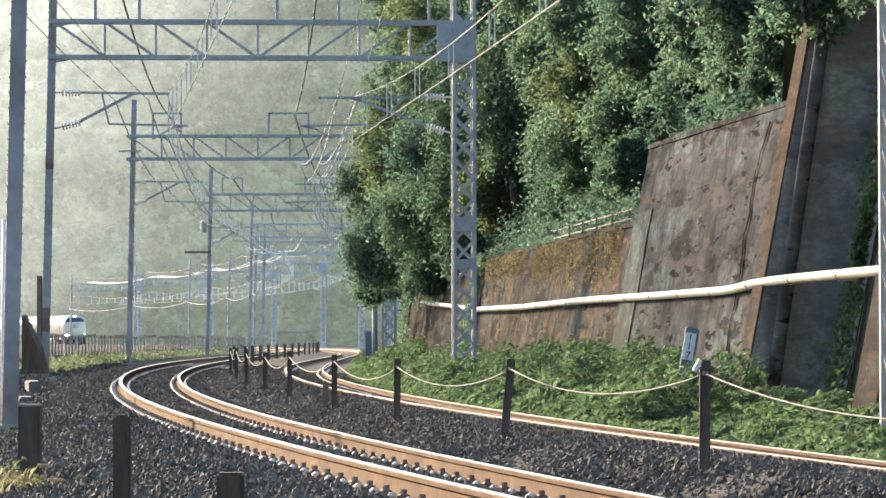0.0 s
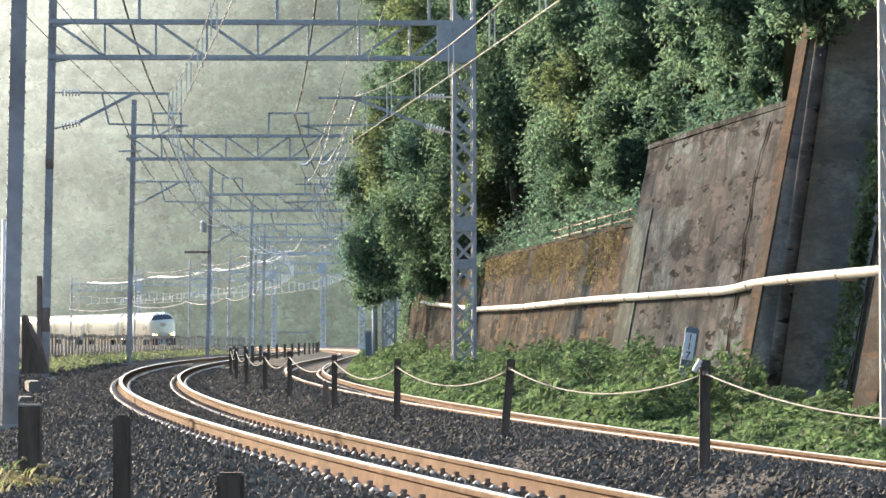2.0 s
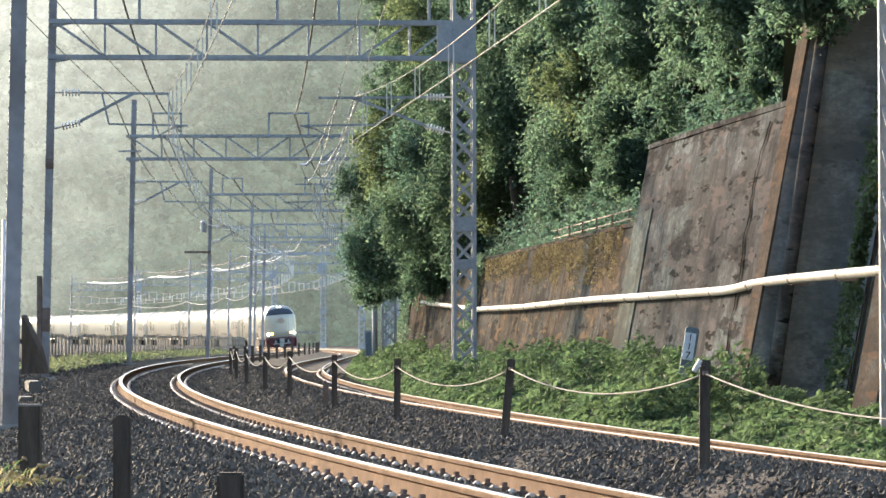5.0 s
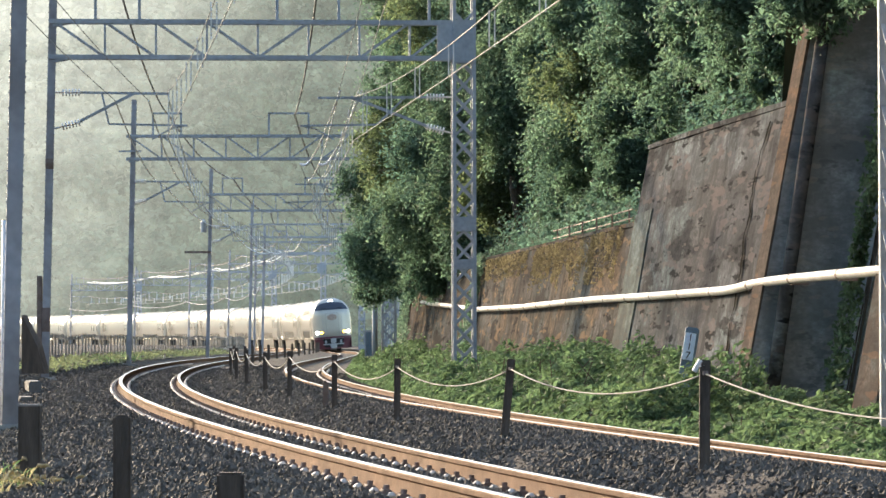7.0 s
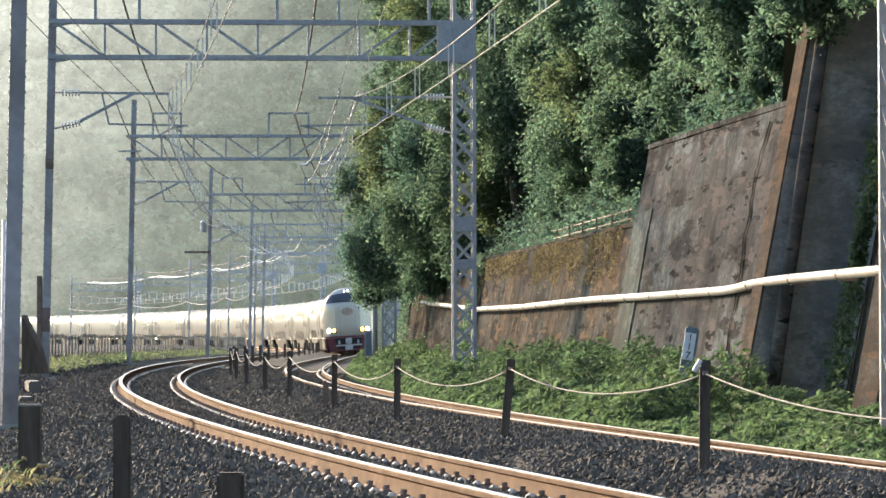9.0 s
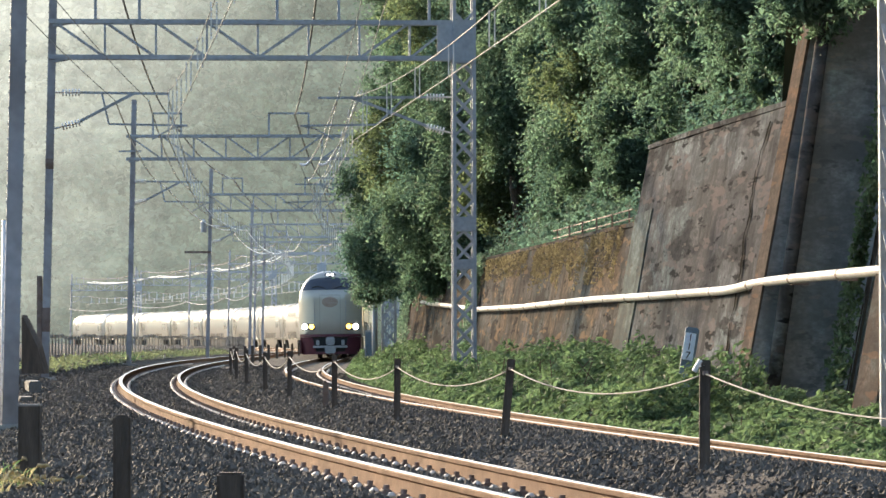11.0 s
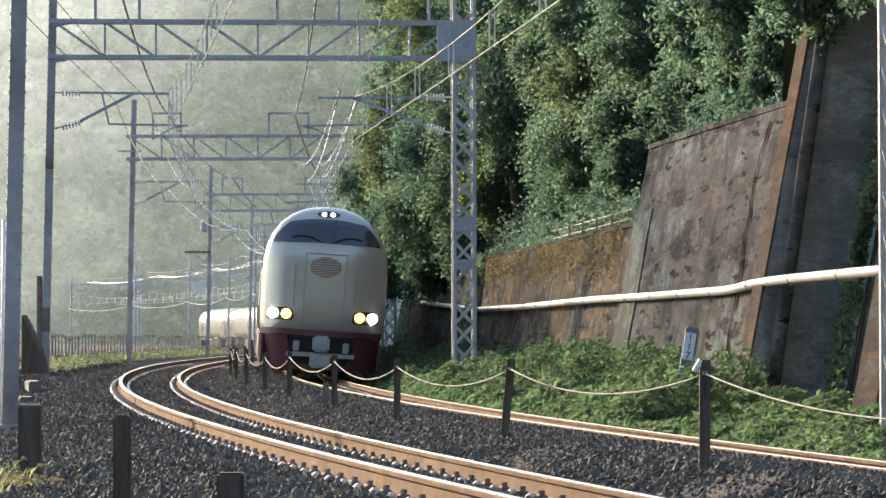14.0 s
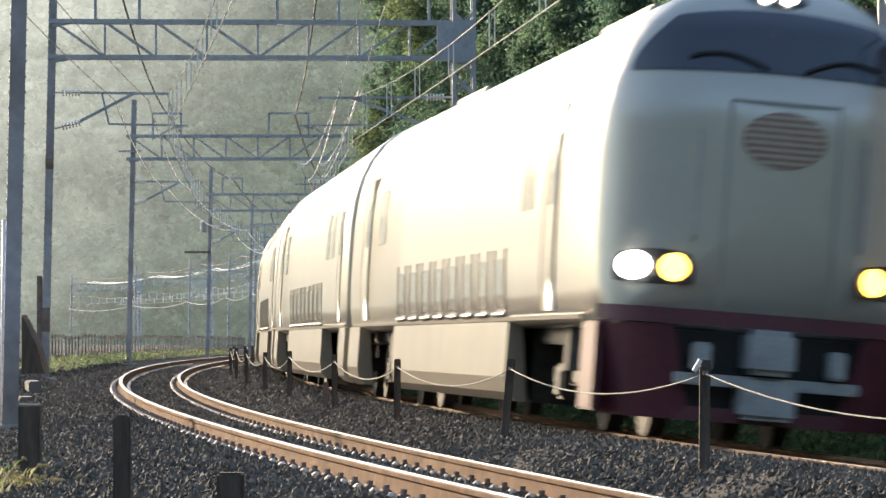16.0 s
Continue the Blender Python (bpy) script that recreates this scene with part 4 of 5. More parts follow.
            a, b = (BEAM_HI, BEAM_LO) if i < nseg / 2 else (BEAM_LO, BEAM_HI)
            bar(bm, (x0, sy, a), (x1, sy, b), 0.045, 0.05, (0, 1, 0))
            part("brace", bm, M_STEEL, g)
        bm = bmesh.new()
        bar(bm, (end, sy, BEAM_LO), (ro - 0.2, sy, BEAM_HI), 0.045, 0.05, (0, 1, 0))
        part("brace", bm, M_STEEL, g)
        # haunches where the chords meet the box mast
        for z in (BEAM_LO, BEAM_HI):
            bm = bmesh.new()
            bar(bm, (lo + 0.08, sy, z - 0.09), (lo + 0.45, sy, z - 0.02), 0.05, 0.05, (0, 1, 0))
            part("haunch", bm, M_STEEL, g)
    for x0 in (ro - 0.55,):
        for sy in (-0.16, 0.16):
            bm = bmesh.new()
            box(bm, (x0, sy - 0.006, BEAM_LO - 0.05), (x0 + 0.5, sy + 0.006, BEAM_HI + 0.05))
            part("gusset_plate", bm, M_STEEL, g)
    # small portals on the beam carrying feeders
    for xc in (-4.55, -0.55, 2.25):
        bm = bmesh.new()
        w = {-4.55: 0.46, -0.55: 0.65, 2.25: 0.24}[xc]
        for sx in (-1, 1):
            bar(bm, (xc + sx * w, 0, BEAM_HI), (xc + sx * w, 0, 8.35), 0.06)
        bar(bm, (xc - w - 0.03, 0, 8.35), (xc + w + 0.03, 0, 8.35), 0.06)
        part("feeder_portal", bm, M_STEEL, g)
    # cantilevers holding the contact wire over each line
    for mast, sd, c, dz in ((lo + 0.1, 1, near_o(s), NEAR_Z), (ro - 0.24, -1, 0.0, 0.0)):
        arm = part("cantilever", bmesh.new(), M_STEEL, g)
        bm = bmesh.new()
        z1, z2 = 6.03 + dz * 0.5, 5.25 + dz * 0.5
        bar(bm, (mast + sd * 0.55, 0, z1), (c + sd * 0.35, 0, z1 - 0.02), 0.05)
        bar(bm, (mast + sd * 0.55, 0, z2 + 0.18), (c - sd * 0.35, 0, z1), 0.06)
        bar(bm, (c - sd * 0.9, 0, 5.45), (c + sd * 0.75, 0, 5.42), 0.04)
        bar(bm, (c - sd * 0.9, 0, 5.45), (mast + sd * 1.0, 0, z1), 0.04)
        part("tube_arm", bm, M_STEEL, arm)
        bm = bmesh.new()
        tube(bm, [(c + sd * 0.7, 0, 5.42), (c + sd * 0.4, 0.02, 5.36), (c, 0.03, 5.13)], 0.016, 6)
        part("steady_arm", bm, M_STEEL, arm)
        for za, zb in ((z1, z1), (z2 + 0.02, z2 + 0.17)):
            bm = bmesh.new()
            a, b = Vector((mast, 0, za)), Vector((mast + sd * 0.6, 0, zb))
            tube(bm, [a, b], 0.022, 6)
            for i in range(6):
                p = a.lerp(b, 0.3 + 0.11 * i)
                q = a.lerp(b, 0.3 + 0.11 * i + 0.05)
                tube(bm, [p, q], 0.075, 8)
            part("insulator", bm, M_INSUL, arm, "white ribbed porcelain insulator")


def stagger(y, line):
    """How far the wire is pulled to the right of its line's middle at a gantry."""
    return float(np.interp(y, [2, 38, 76.5, 119.5, 168, 212], ([0.55, 0.47, 0.42, 0.25, 0.15, 0.0], [0.55, 0.4, 0.32, 0.25, 0.15, 0.0])[line]))


def make_wires():
    for line, dz, text in ((0, 0.0, "overhead contact wire hung by paired droppers over the railway"), (1, NEAR_Z * 0.5, "overhead contact wire over the second line with droppers")):
        w = thing("overhead_wire", None, text, "overhead wire", "overhead wires")
        for a, b in zip([2.0] + GANTRIES[:-1], GANTRIES):
            sa, sb = s_of(a), s_of(b)
            ca, cb = (near_o(sa), near_o(sb)) if line else (0.0, 0.0)
            ca, cb = ca + stagger(a, line), cb + stagger(b, line)
            p, q = at(sa, ca, 5.12 + dz), at(sb, cb, 5.12 + dz)
            up = Vector((0, 0, 0.92))
            bm = bmesh.new()
            tube(bm, sag(p, q, 0.02, 8), 0.004 + 0.00005 * b, 5)
            part("contact_wire", bm, M_WIRE_MID, w)
            bm = bmesh.new()
            tube(bm, sag(p + up, q + up, 0.45, 14), 0.004 + 0.00005 * b, 5)
            part("messenger_wire", bm, M_WIRE_MID, w)
            n = max(int((b - a) / 5.0), 3)
            for i in range(n):
                t = (i + 0.5) / n
                lo = p.lerp(q, t) - Vector((0, 0, 0.08 * t * (1 - t)))
                hi = p.lerp(q, t) + up - Vector((0, 0, 0.45 * 4 * t * (1 - t)))
                bm = bmesh.new()
                for k in (-1, 1):
                    bar(bm, lo + Vector((k * 0.04, 0, 0)), hi + Vector((k * 0.04, 0, 0)), 0.014 + 0.00007 * b)
                part("dropper", bm, M_DROPPER_GLINT, w)
    bright = "bright sunlit feeder cable strung along the gantries"
    dark = "dark feeder cable strung along the gantries"
    for oo, zz, o0, z0, rr, m, text, first, last in ((-4.5, 8.3, -4.5, 8.3, 0.012, M_WIRE_DARK, dark, 0, 10), (-0.35, 8.3, -0.35, 8.3, 0.012, M_WIRE_DARK, dark, 0, 10),
                                                     (-4.6, 5.95, -8.4, 7.0, 0.003, M_WIRE_MID, dark, 0, 4), (-3.9, 5.95, -7.7, 7.0, 0.003, M_WIRE_MID, dark, 0, 4),
                                                     (0.1, 6.15, -2.0, 7.0, 0.003, M_WIRE_MID, dark, 0, 4), (0.5, 6.15, -1.6, 7.0, 0.003, M_WIRE_MID, dark, 0, 4),
                                                     (-3.7, 7.8, 0, 0, 0.01, M_WIRE, bright, 4, 10), (-3.0, 7.9, 0, 0, 0.01, M_WIRE, bright, 4, 10),
                                                     (-5.9, 4.6, 0, 0, 0.004, M_WIRE_MID, "thin low cable strung between the far masts", 4, 10)):
        w = thing("feeder_cable", None, text, "cable", "feeder cables")
        for k in range(first, last):
            a, b = GANTRIES[k], GANTRIES[k + 1]
            p = at(s_of(a), *((o0, z0) if k == 0 else (oo, zz)))
            bm = bmesh.new()
            tube(bm, sag(p, at(s_of(b), oo, zz), 0.4 if k else 0.2, 14), rr + (0.0001 if last > 4 or k > 0 else 0.00006) * b, 5)
            # farther spans take a brighter wire colour, painted as if sunlit
            part("span", bm, M_WIRE if k and last == 4 else m, w)


def make_jumpers():
    for x0, y0, x1 in ((603, 160, 545), (641, 160, 578)):
        j = thing("jumper_cable", None, "bright jumper cable with a curved white insulator hanging under the gantry", "cable", "jumper cables")
        a, b = from_picture(x0, y0, 76.0), from_picture(x1 + 4, 284, 92.0)
        bm = bmesh.new()
        tube(bm, [a, a.lerp(b, 0.35) + Vector((0.02, 0, -0.05)), a.lerp(b, 0.75) + Vector((0.03, 0, -0.06)), b], 0.017, 6)
        part("lead", bm, M_WIRE, j, smooth_faces=True)
        bm = bmesh.new()
        tube(bm, [from_picture(x1 + dx, yy, 92.0) for dx, yy in ((4, 284), (-1, 290), (-7, 292), (-14, 290))], 0.035, 8)
        part("insulator", bm, M_INSUL, j, "curved white insulator", True)
        bm = bmesh.new()
        tube(bm, [from_picture(x1 - 14, 290, 92.0), at(s_of(119.5), 0.1 if x0 < 620 else 0.5, 6.0)], 0.008, 5)
        part("tail", bm, M_WIRE_MID, j)


# ---------------------------------------------------------------- fences and small things
ROPE_Y = [16.5, 24.05, 31.7, 39.0, 45.9, 53.8, 60.6, 69.0, 77.0, 90.0, 105.0]


def make_rope_fence():
    tops = []
    for k, y in enumerate(ROPE_Y):
        s = s_of(y)
        o = -2.05
        z = ground_z(s, o)
        p = at(s, o)
        p.z = z
        lean = (0.05, 0.01, 0.095, 0.01, 0.0, 0, 0, 0, 0, 0, 0)[k]
        post = thing("rope_post", Matrix.Translation(p) @ pose(0, 0, 0, 0, math.degrees(lean), 0), "dark weathered timber post in the ballast between the lines", "post", "posts of the rope fence")
        bm = bmesh.new()
        hgt = 0.72 if k == 1 else 0.65 + 0.02 * (k % 3)
        box(bm, (-0.035, -0.035, -0.3), (0.035, 0.035, hgt), 0.008)
        part("timber", bm, M_WOOD, post)
        bm = bmesh.new()
        tube(bm, [(0, -0.045, hgt - 0.1), (0, -0.045, hgt - 0.07)], 0.02, 6)
        part("staple", bm, M_RUST, post)
        if k == 1:
            bm = bmesh.new()
            tube(bm, [(-0.075, -0.03, hgt - 0.075), (-0.03, -0.03, hgt + 0.0)], 0.017, 8)
            bar(bm, (-0.05, -0.03, hgt - 0.04), (0.0, -0.03, hgt - 0.04), 0.01)
            part("reflector", bm, M_WHITE, post, "small white reflector")
        tops.append(p + Vector((lean * 0.6, -0.045, hgt - 0.09)))
    rope = thing("rope", None, "white rope sagging from post to post between the lines", "rope")
    for a, b in zip(tops[:-1], tops[1:]):
        bm = bmesh.new()
        tube(bm, sag(a, b, 0.17, 14), 0.0042 + 0.00005 * b.y, 6)
        part("rope_span", bm, M_ROPE, rope, smooth_faces=True)
    # a cut-off post beside the row
    s = s_of(46.6)
    p = at(s, -2.1)
    p.z = ground_z(s, -2.1)
    stub = thing("rope_post", Matrix.Translation(p), "short cut-off rusty timber post in the ballast", "post", "posts of the rope fence")
    bm = bmesh.new()
    box(bm, (-0.035, -0.035, -0.3), (0.035, 0.035, 0.33), 0.008)
    part("timber", bm, M_RUST, stub)
    # far row of short posts beyond
    for k in range(14):
        s = s_of(118 + k * 9)
        p = at(s, -1.95)
        p.z = ground_z(s, -1.95)
        post = thing("rope_post", Matrix.Translation(p), "dark weathered timber post in the ballast between the lines", "post", "posts of the rope fence")
        bm = bmesh.new()
        box(bm, (-0.05, -0.05, -0.3), (0.05, 0.05, 0.62), 0.01)
        part("timber", bm, M_WOOD, post)


def make_picket_fence():
    bm = bmesh.new()
    box(bm, (-0.02, -0.05, 0.0), (0.02, 0.05, 0.8), 0.006)
    me = bpy.data.meshes.new("picket")
    bm.to_mesh(me)
    bm.free()
    me.materials.append(M_FENCE)
    y, k = 97.0, 0
    while y < 230:
        s0 = s_of(y)
        o = near_o(s0) - 3.1
        f = thing("picket_fence", None, "weathered timber picket fence panel beside the railway", "fence", "picket fence panels")
        length = 7.5
        dz = (0.0, -0.05, 0.02, -0.02)[k % 4]
        for z in (0.16, 0.72):
            bm = bmesh.new()
            bar(bm, at(s0, o - 0.04, 0) + Vector((0, 0, ground_z(s0, o) - at(s0).z + z + dz)), at(s0 + length, o - 0.04, 0) + Vector((0, 0, ground_z(s0 + length, o) - at(s0 + length).z + z + dz)), 0.05, 0.09)
            part("cross_rail", bm, M_FENCE, f)
        n = 5
        for i in range(n):
            s = s0 + length * i / n
            p = at(s, o)
            p.z = ground_z(s, o) + dz
            c = new("picket", me)
            c.parent = f
            c.matrix_world = Matrix.Translation(p) @ pose(0, 0, 0, 0, 0, -math.degrees(heading(s)))
        y += 7.7
        k += 1
    # low timber edging holding the ballast
    e = thing("ballast_edging", None, "low weathered boards edging the ballast below the fence", "edging", kind="structure")
    for y in np.arange(80, 150, 6.0):
        s = s_of(y)
        o = near_o(s) - 2.55
        bm = bmesh.new()
        bar(bm, at(s, o, 0) + Vector((0, 0, ground_z(s, o) + 0.05)), at(s + 5.6, o + 0.12, 0) + Vector((0, 0, ground_z(s, o) + 0.02)), 0.05, 0.16)
        part("board", bm, M_FENCE, e)


def make_small_things():
    # near timber stakes on the open ballast
    for x, y_top, y_base, wpx, d, text in ((53, 714, 900, 38, 24.0, "thick dark timber stake with a worn top"), (216, 733, 940, 31, 18.5, "dark timber stake standing in the ballast"),
                                           (408, 835, 990, 48, 16.5, "short dark timber stake cut off flat")):
        top = from_picture(x, y_top, d)
        w = wpx * d / 6432
        st = thing("timber_stake", Matrix.Translation((top.x, d, -0.3)), text, "stake", "stakes on the ballast")
        bm = bmesh.new()
        box(bm, (-w / 2, -w / 2, 0.0), (w / 2, w / 2, top.z + 0.3), 0.012)
        part("timber", bm, M_WOOD, st)
        if x == 53:
            bm = bmesh.new()
            box(bm, (-w / 2 - 0.004, -w / 2 - 0.004, top.z + 0.288), (w / 2 + 0.004, w / 2 + 0.004, top.z + 0.302), 0.003)
            part("cap", bm, M_CONC, st)
    # cable duct with a pale cover at the foot of the near mast
    for x, y, d, ln in ((58, 672, 60.0, 2.6), (45, 700, 52.0, 1.2)):
        p = from_picture(x, y, d)
        c = thing("cable_duct", Matrix.Translation(p) @ pose(0, 0, 0, 0, 0, 8), "pale concrete cable duct cover lying on the ballast", "duct cover", "cable ducts")
        bm = bmesh.new()
        box(bm, (-0.1, -ln / 2, -0.3), (0.1, ln / 2, 0.0), 0.02)
        part("cover", bm, M_SLEEPER, c)
    # white conduit on the near mast
    bm = bmesh.new()
    a, b = from_picture(5, 780, 38.0), from_picture(9, 388, 38.0)
    tube(bm, [a, b], 0.035, 8)
    c = part("conduit", bm, M_WHITE, None, smooth_faces=True)
    tagged(c, "pale conduit tube standing beside the near mast", "conduit")
    # dark wedge-shaped stay plate behind the near mast
    p = [from_picture(38, 556, 50.0), from_picture(38, 660, 50.0), from_picture(78, 660, 50.0), from_picture(66, 612, 50.0)]
    vs = p + [q + Vector((0.02, 0.5, 0)) for q in p]
    ob = raw("ramp_block", vs, [(0, 1, 2, 3), (7, 6, 5, 4), (0, 4, 5, 1), (1, 5, 6, 2), (2, 6, 7, 3), (3, 7, 4, 0)], M_WOOD)
    tagged(ob, "dark sloping timber shore beside the mast", "timber shore")
    # dark box on the second mast
    p = from_picture(70, 520, 76.0)
    bm = bmesh.new()
    box(bm, (p.x - 0.05, p.y - 0.1, 0.35), (p.x + 0.05, p.y + 0.1, from_picture(70, 487, 76.0).z), 0.01)
    ob = part("signal_box", bm, M_RUST)
    tagged(ob, "dark narrow equipment post beside the mast", "equipment post")
    # kilometre plate by the wall
    d = 50.5
    top, bot = from_picture(1228, 580, d), from_picture(1205, 640, d)
    post = thing("distance_marker", Matrix.Translation(from_picture(1207, 690, d)) @ pose(0, 0, 0, 0, 9, 0), "leaning distance post with a pale blue plate and dark figures", "marker post")
    bm = bmesh.new()
    box(bm, (-0.08, 0.0, -0.35), (0.11, 0.12, 0.87), 0.02)
    part("post", bm, M_SIGNBACK, post)
    bm = bmesh.new()
    box(bm, (-0.075, -0.022, 0.41), (0.075, -0.004, 0.79), 0.004)
    plate = part("plate", bm, M_BLUE, post, "pale blue enamel plate")
    for ch, z in (("1", 0.68), ("1", 0.555), ("7", 0.43)):
        cu = bpy.data.curves.new("figure", "FONT")
        cu.body, cu.size, cu.align_x, cu.extrude = ch, 0.14, "CENTER", 0.002
        t = new("figure", cu)
        cu.materials.append(M_BLACK)
        t.parent = plate
        t.matrix_local = Matrix.Translation((0, -0.026, z)) @ pose(0, 0, 0, 90, 0, 0)
    # pale drip pipes on the tall wall
    for y, z0, z1 in ((53.12, 4.66, 5.35), (52.98, 4.62, 4.95)):
        bm = bmesh.new()
        tube(bm, [on_wall(s_of(y), -1.1, z0), on_wall(s_of(y), -1.1, z1)], 0.022, 8)
        ob = part("drip_pipe", bm, M_WHITE, None, smooth_faces=True)
        tagged(ob, "thin pale drip pipe on the shaded wall", "pipe", "drip pipes on the wall")
    bm = bmesh.new()
    bar(bm, on_wall(s_of(46.0), -1.08, 4.58), on_wall(s_of(53.15), -1.08, 4.58), 0.16, 0.07)
    ob = part("wall_ledge", bm, M_WALL_GREY)
    tagged(ob, "narrow concrete ledge on the shaded wall", "ledge", kind="structure")
    # cabinet and pole at the far mast
    p = from_picture(656, 626, 119.0)
    cab = thing("equipment_cabinet", Matrix.Translation((p.x, p.y, -0.2)), "blue-grey steel equipment cabinet beside the mast", "cabinet")
    bm = bmesh.new()
    box(bm, (-0.2, -0.2, 0.0), (0.2, 0.2, 1.45), 0.02)
    part("body", bm, M_STEEL, cab)
    bm = bmesh.new()
    box(bm, (-0.16, -0.215, 0.3), (0.16, -0.2, 1.38), 0.004)
    door = part("door", bm, M_SIGNBACK, cab)
    bm = bmesh.new()
    box(bm, (0.1, -0.235, 0.8), (0.13, -0.215, 0.92), 0.003)
    part("handle", bm, M_BLACK, door)
    p = from_picture(663, 626, 118.0)
    bm = bmesh.new()
    tube(bm, [(p.x, p.y, -0.3), (p.x, p.y, from_picture(663, 497, 118.0).z)], 0.09, 10)
    ob = part("concrete_pole", bm, M_STEEL, None, smooth_faces=True)
    tagged(ob, "grey pole standing beside the latticed mast", "pole")
    # pale guard rail along the foot of the far slope
    rail = thing("guard_rail", None, "pale steel guard rail at the foot of the wooded slope", "guard rail")
    for x0, x1 in ((458, 490), (491, 524), (525, 560)):
        bm = bmesh.new()
        bar(bm, from_picture(x0, 588, 405), from_picture(x1, 588, 405), 0.1, 0.2)
        part("beam", bm, M_CONC, rail)
        bm = bmesh.new()
        q = from_picture(x0, 588, 405.2)
        bar(bm, (q.x, q.y, -0.3), (q.x, q.y, q.z), 0.1)
        part("post", bm, M_CONC, rail)
    # long low kerb far along the curve
    bm = bmesh.new()
    for s in np.arange(150, 300, 6.0):
        bar(bm, at(s, 2.0, 0.02), at(s + 5.9, 2.0, 0.02), 0.25, 0.2)
    ob = part("kerb", bm, M_CONC)
    tagged(ob, "pale concrete kerb along the far curve", "kerb", kind="structure")


# ---------------------------------------------------------------- the train
CAR, PITCH = 20.7, 21.3
HALF = CAR / 2
SECTION = [(1.28, 0.95), (1.41, 1.0), (1.45, 1.25), (1.47, 1.6), (1.475, 2.0), (1.475, 2.45), (1.445, 2.8), (1.38, 3.1), (1.27, 3.36), (1.11, 3.6), (0.9, 3.79), (0.65, 3.93), (0.35, 4.02), (0.0, 4.05)]


def side_x(z):
    return float(np.interp(z, [p[1] for p in SECTION[1:]], [p[0] for p in SECTION[1:]]))


def nose_y(x, z):
    """How far the cab's face lies behind its foremost line."""
    t = min(abs(x) / 1.475, 1.0)
    y = 0.62 * t ** 4 + 0.12 * t * t + 0.035 * max(z - 1.0, 0)
    if z > 2.95:
        y += 0.5 * (z - 2.95) ** 1.0 + 1.1 * max(z - 3.5, 0) ** 1.6
    return y


def body_mesh(cab):
    ring = SECTION + [(-x, z) for x, z in SECTION[-2::-1]]
    bm = bmesh.new()
    rows = []
    if cab:
        for k in (0.05, 0.2, 0.35, 0.48, 0.58, 0.67, 0.75, 0.82, 0.88, 0.93, 0.97, 1.0):
            row = []
            for x, z in ring:
                xx, zz = x * k, 2.1 + (z - 2.1) * k
                row.append((xx, -HALF + nose_y(xx, zz) + (0.0 if k < 1 else 0.05), zz))
            rows.append(row)
    else:
        for k in (0.05, 0.97):
            rows.append([(x * k, -HALF, 2.1 + (z - 2.1) * k) for x, z in ring])
        rows.append([(x, -HALF + 0.05, z) for x, z in ring])
    for y in (-HALF + 2.6, -4, 0, 4, HALF - 0.05):
        rows.append([(x, y, z) for x, z in ring])
    rows.append([(x * 0.97, HALF, 2.1 + (z - 2.1) * 0.97) for x, z in ring])
    rows.append([(x * 0.05, HALF, 2.1 + (z - 2.1) * 0.05) for x, z in ring])
    vs = [[bm.verts.new(p) for p in row] for row in rows]
    n = len(ring)
    for i in range(len(vs) - 1):
        for j in range(n):
            q = (j + 1) % n
            bm.faces.new((vs[i][j], vs[i][q], vs[i + 1][q], vs[i + 1][j]))
    bm.faces.new(vs[0][::-1])
    bm.faces.new(vs[-1])
    bmesh.ops.recalc_face_normals(bm, faces=bm.faces[:])
    return bm


def side_patch(bm, sd, y0, y1, z0, z1, lift=0.006, n=4):
    """A thin plate that follows the car's side."""
    vs = []
    for i in range(n + 1):
        z = z0 + (z1 - z0) * i / n
        vs.append([bm.verts.new((sd * (side_x(z) + e), y, z)) for y in (y0, y1) for e in (lift, -0.02)])
    for i in range(n):
        a, b = vs[i], vs[i + 1]
        for p, q in ((0, 2), (2, 3), (3, 1), (1, 0)):
            bm.faces.new((a[p], a[q], b[q], b[p]) if sd > 0 else (b[p], b[q], a[q], a[p]))
    bm.faces.new(vs[0])
    bm.faces.new(vs[-1][::-1])
    bmesh.ops.recalc_face_normals(bm, faces=bm.faces[:])


def face_patch(bm, inside, x0, x1, z0, z1, lift, nx=24, nz=12):
    """A plate that follows the cab's face, cut to the outline of inside(x, z)."""
    grid = {}
    for i in range(nx + 1):
        for j in range(nz + 1):
            u, v = 2 * i / nx - 1, 2 * j / nz - 1
            x, z = inside(u, v)
            x, z = (x0 + x1) / 2 + x * (x1 - x0) / 2, (z0 + z1) / 2 + z * (z1 - z0) / 2
            grid[i, j] = bm.verts.new((x, -HALF + nose_y(x, z) - lift, z))
    for i in range(nx):
        for j in range(nz):
            bm.faces.new((grid[i, j], grid[i + 1, j], grid[i + 1, j + 1], grid[i, j + 1]))


def square(u, v):
    return u, v


def disc(u, v):
    return u * math.sqrt(1 - v * v / 2), v * math.sqrt(1 - u * u / 2)


def shield(u, v):
    """A screen with rounded corners, narrower at its top."""
    a, b = disc(u, v)
    x, z = 0.35 * a + 0.65 * u, 0.35 * b + 0.65 * v
    return x * (1.0 - 0.06 * (z + 1)), z - 0.16 * x * x * (1 + z) / 2


def screen(u, v):
    """The windscreen: straight at its foot, arched and much narrower at its top."""
    k = (v + 1) / 2
    return u * (1.0 - 0.3 * k ** 1.6), v - 0.34 * u * u * k - 0.12 * u * u * (1 - k)


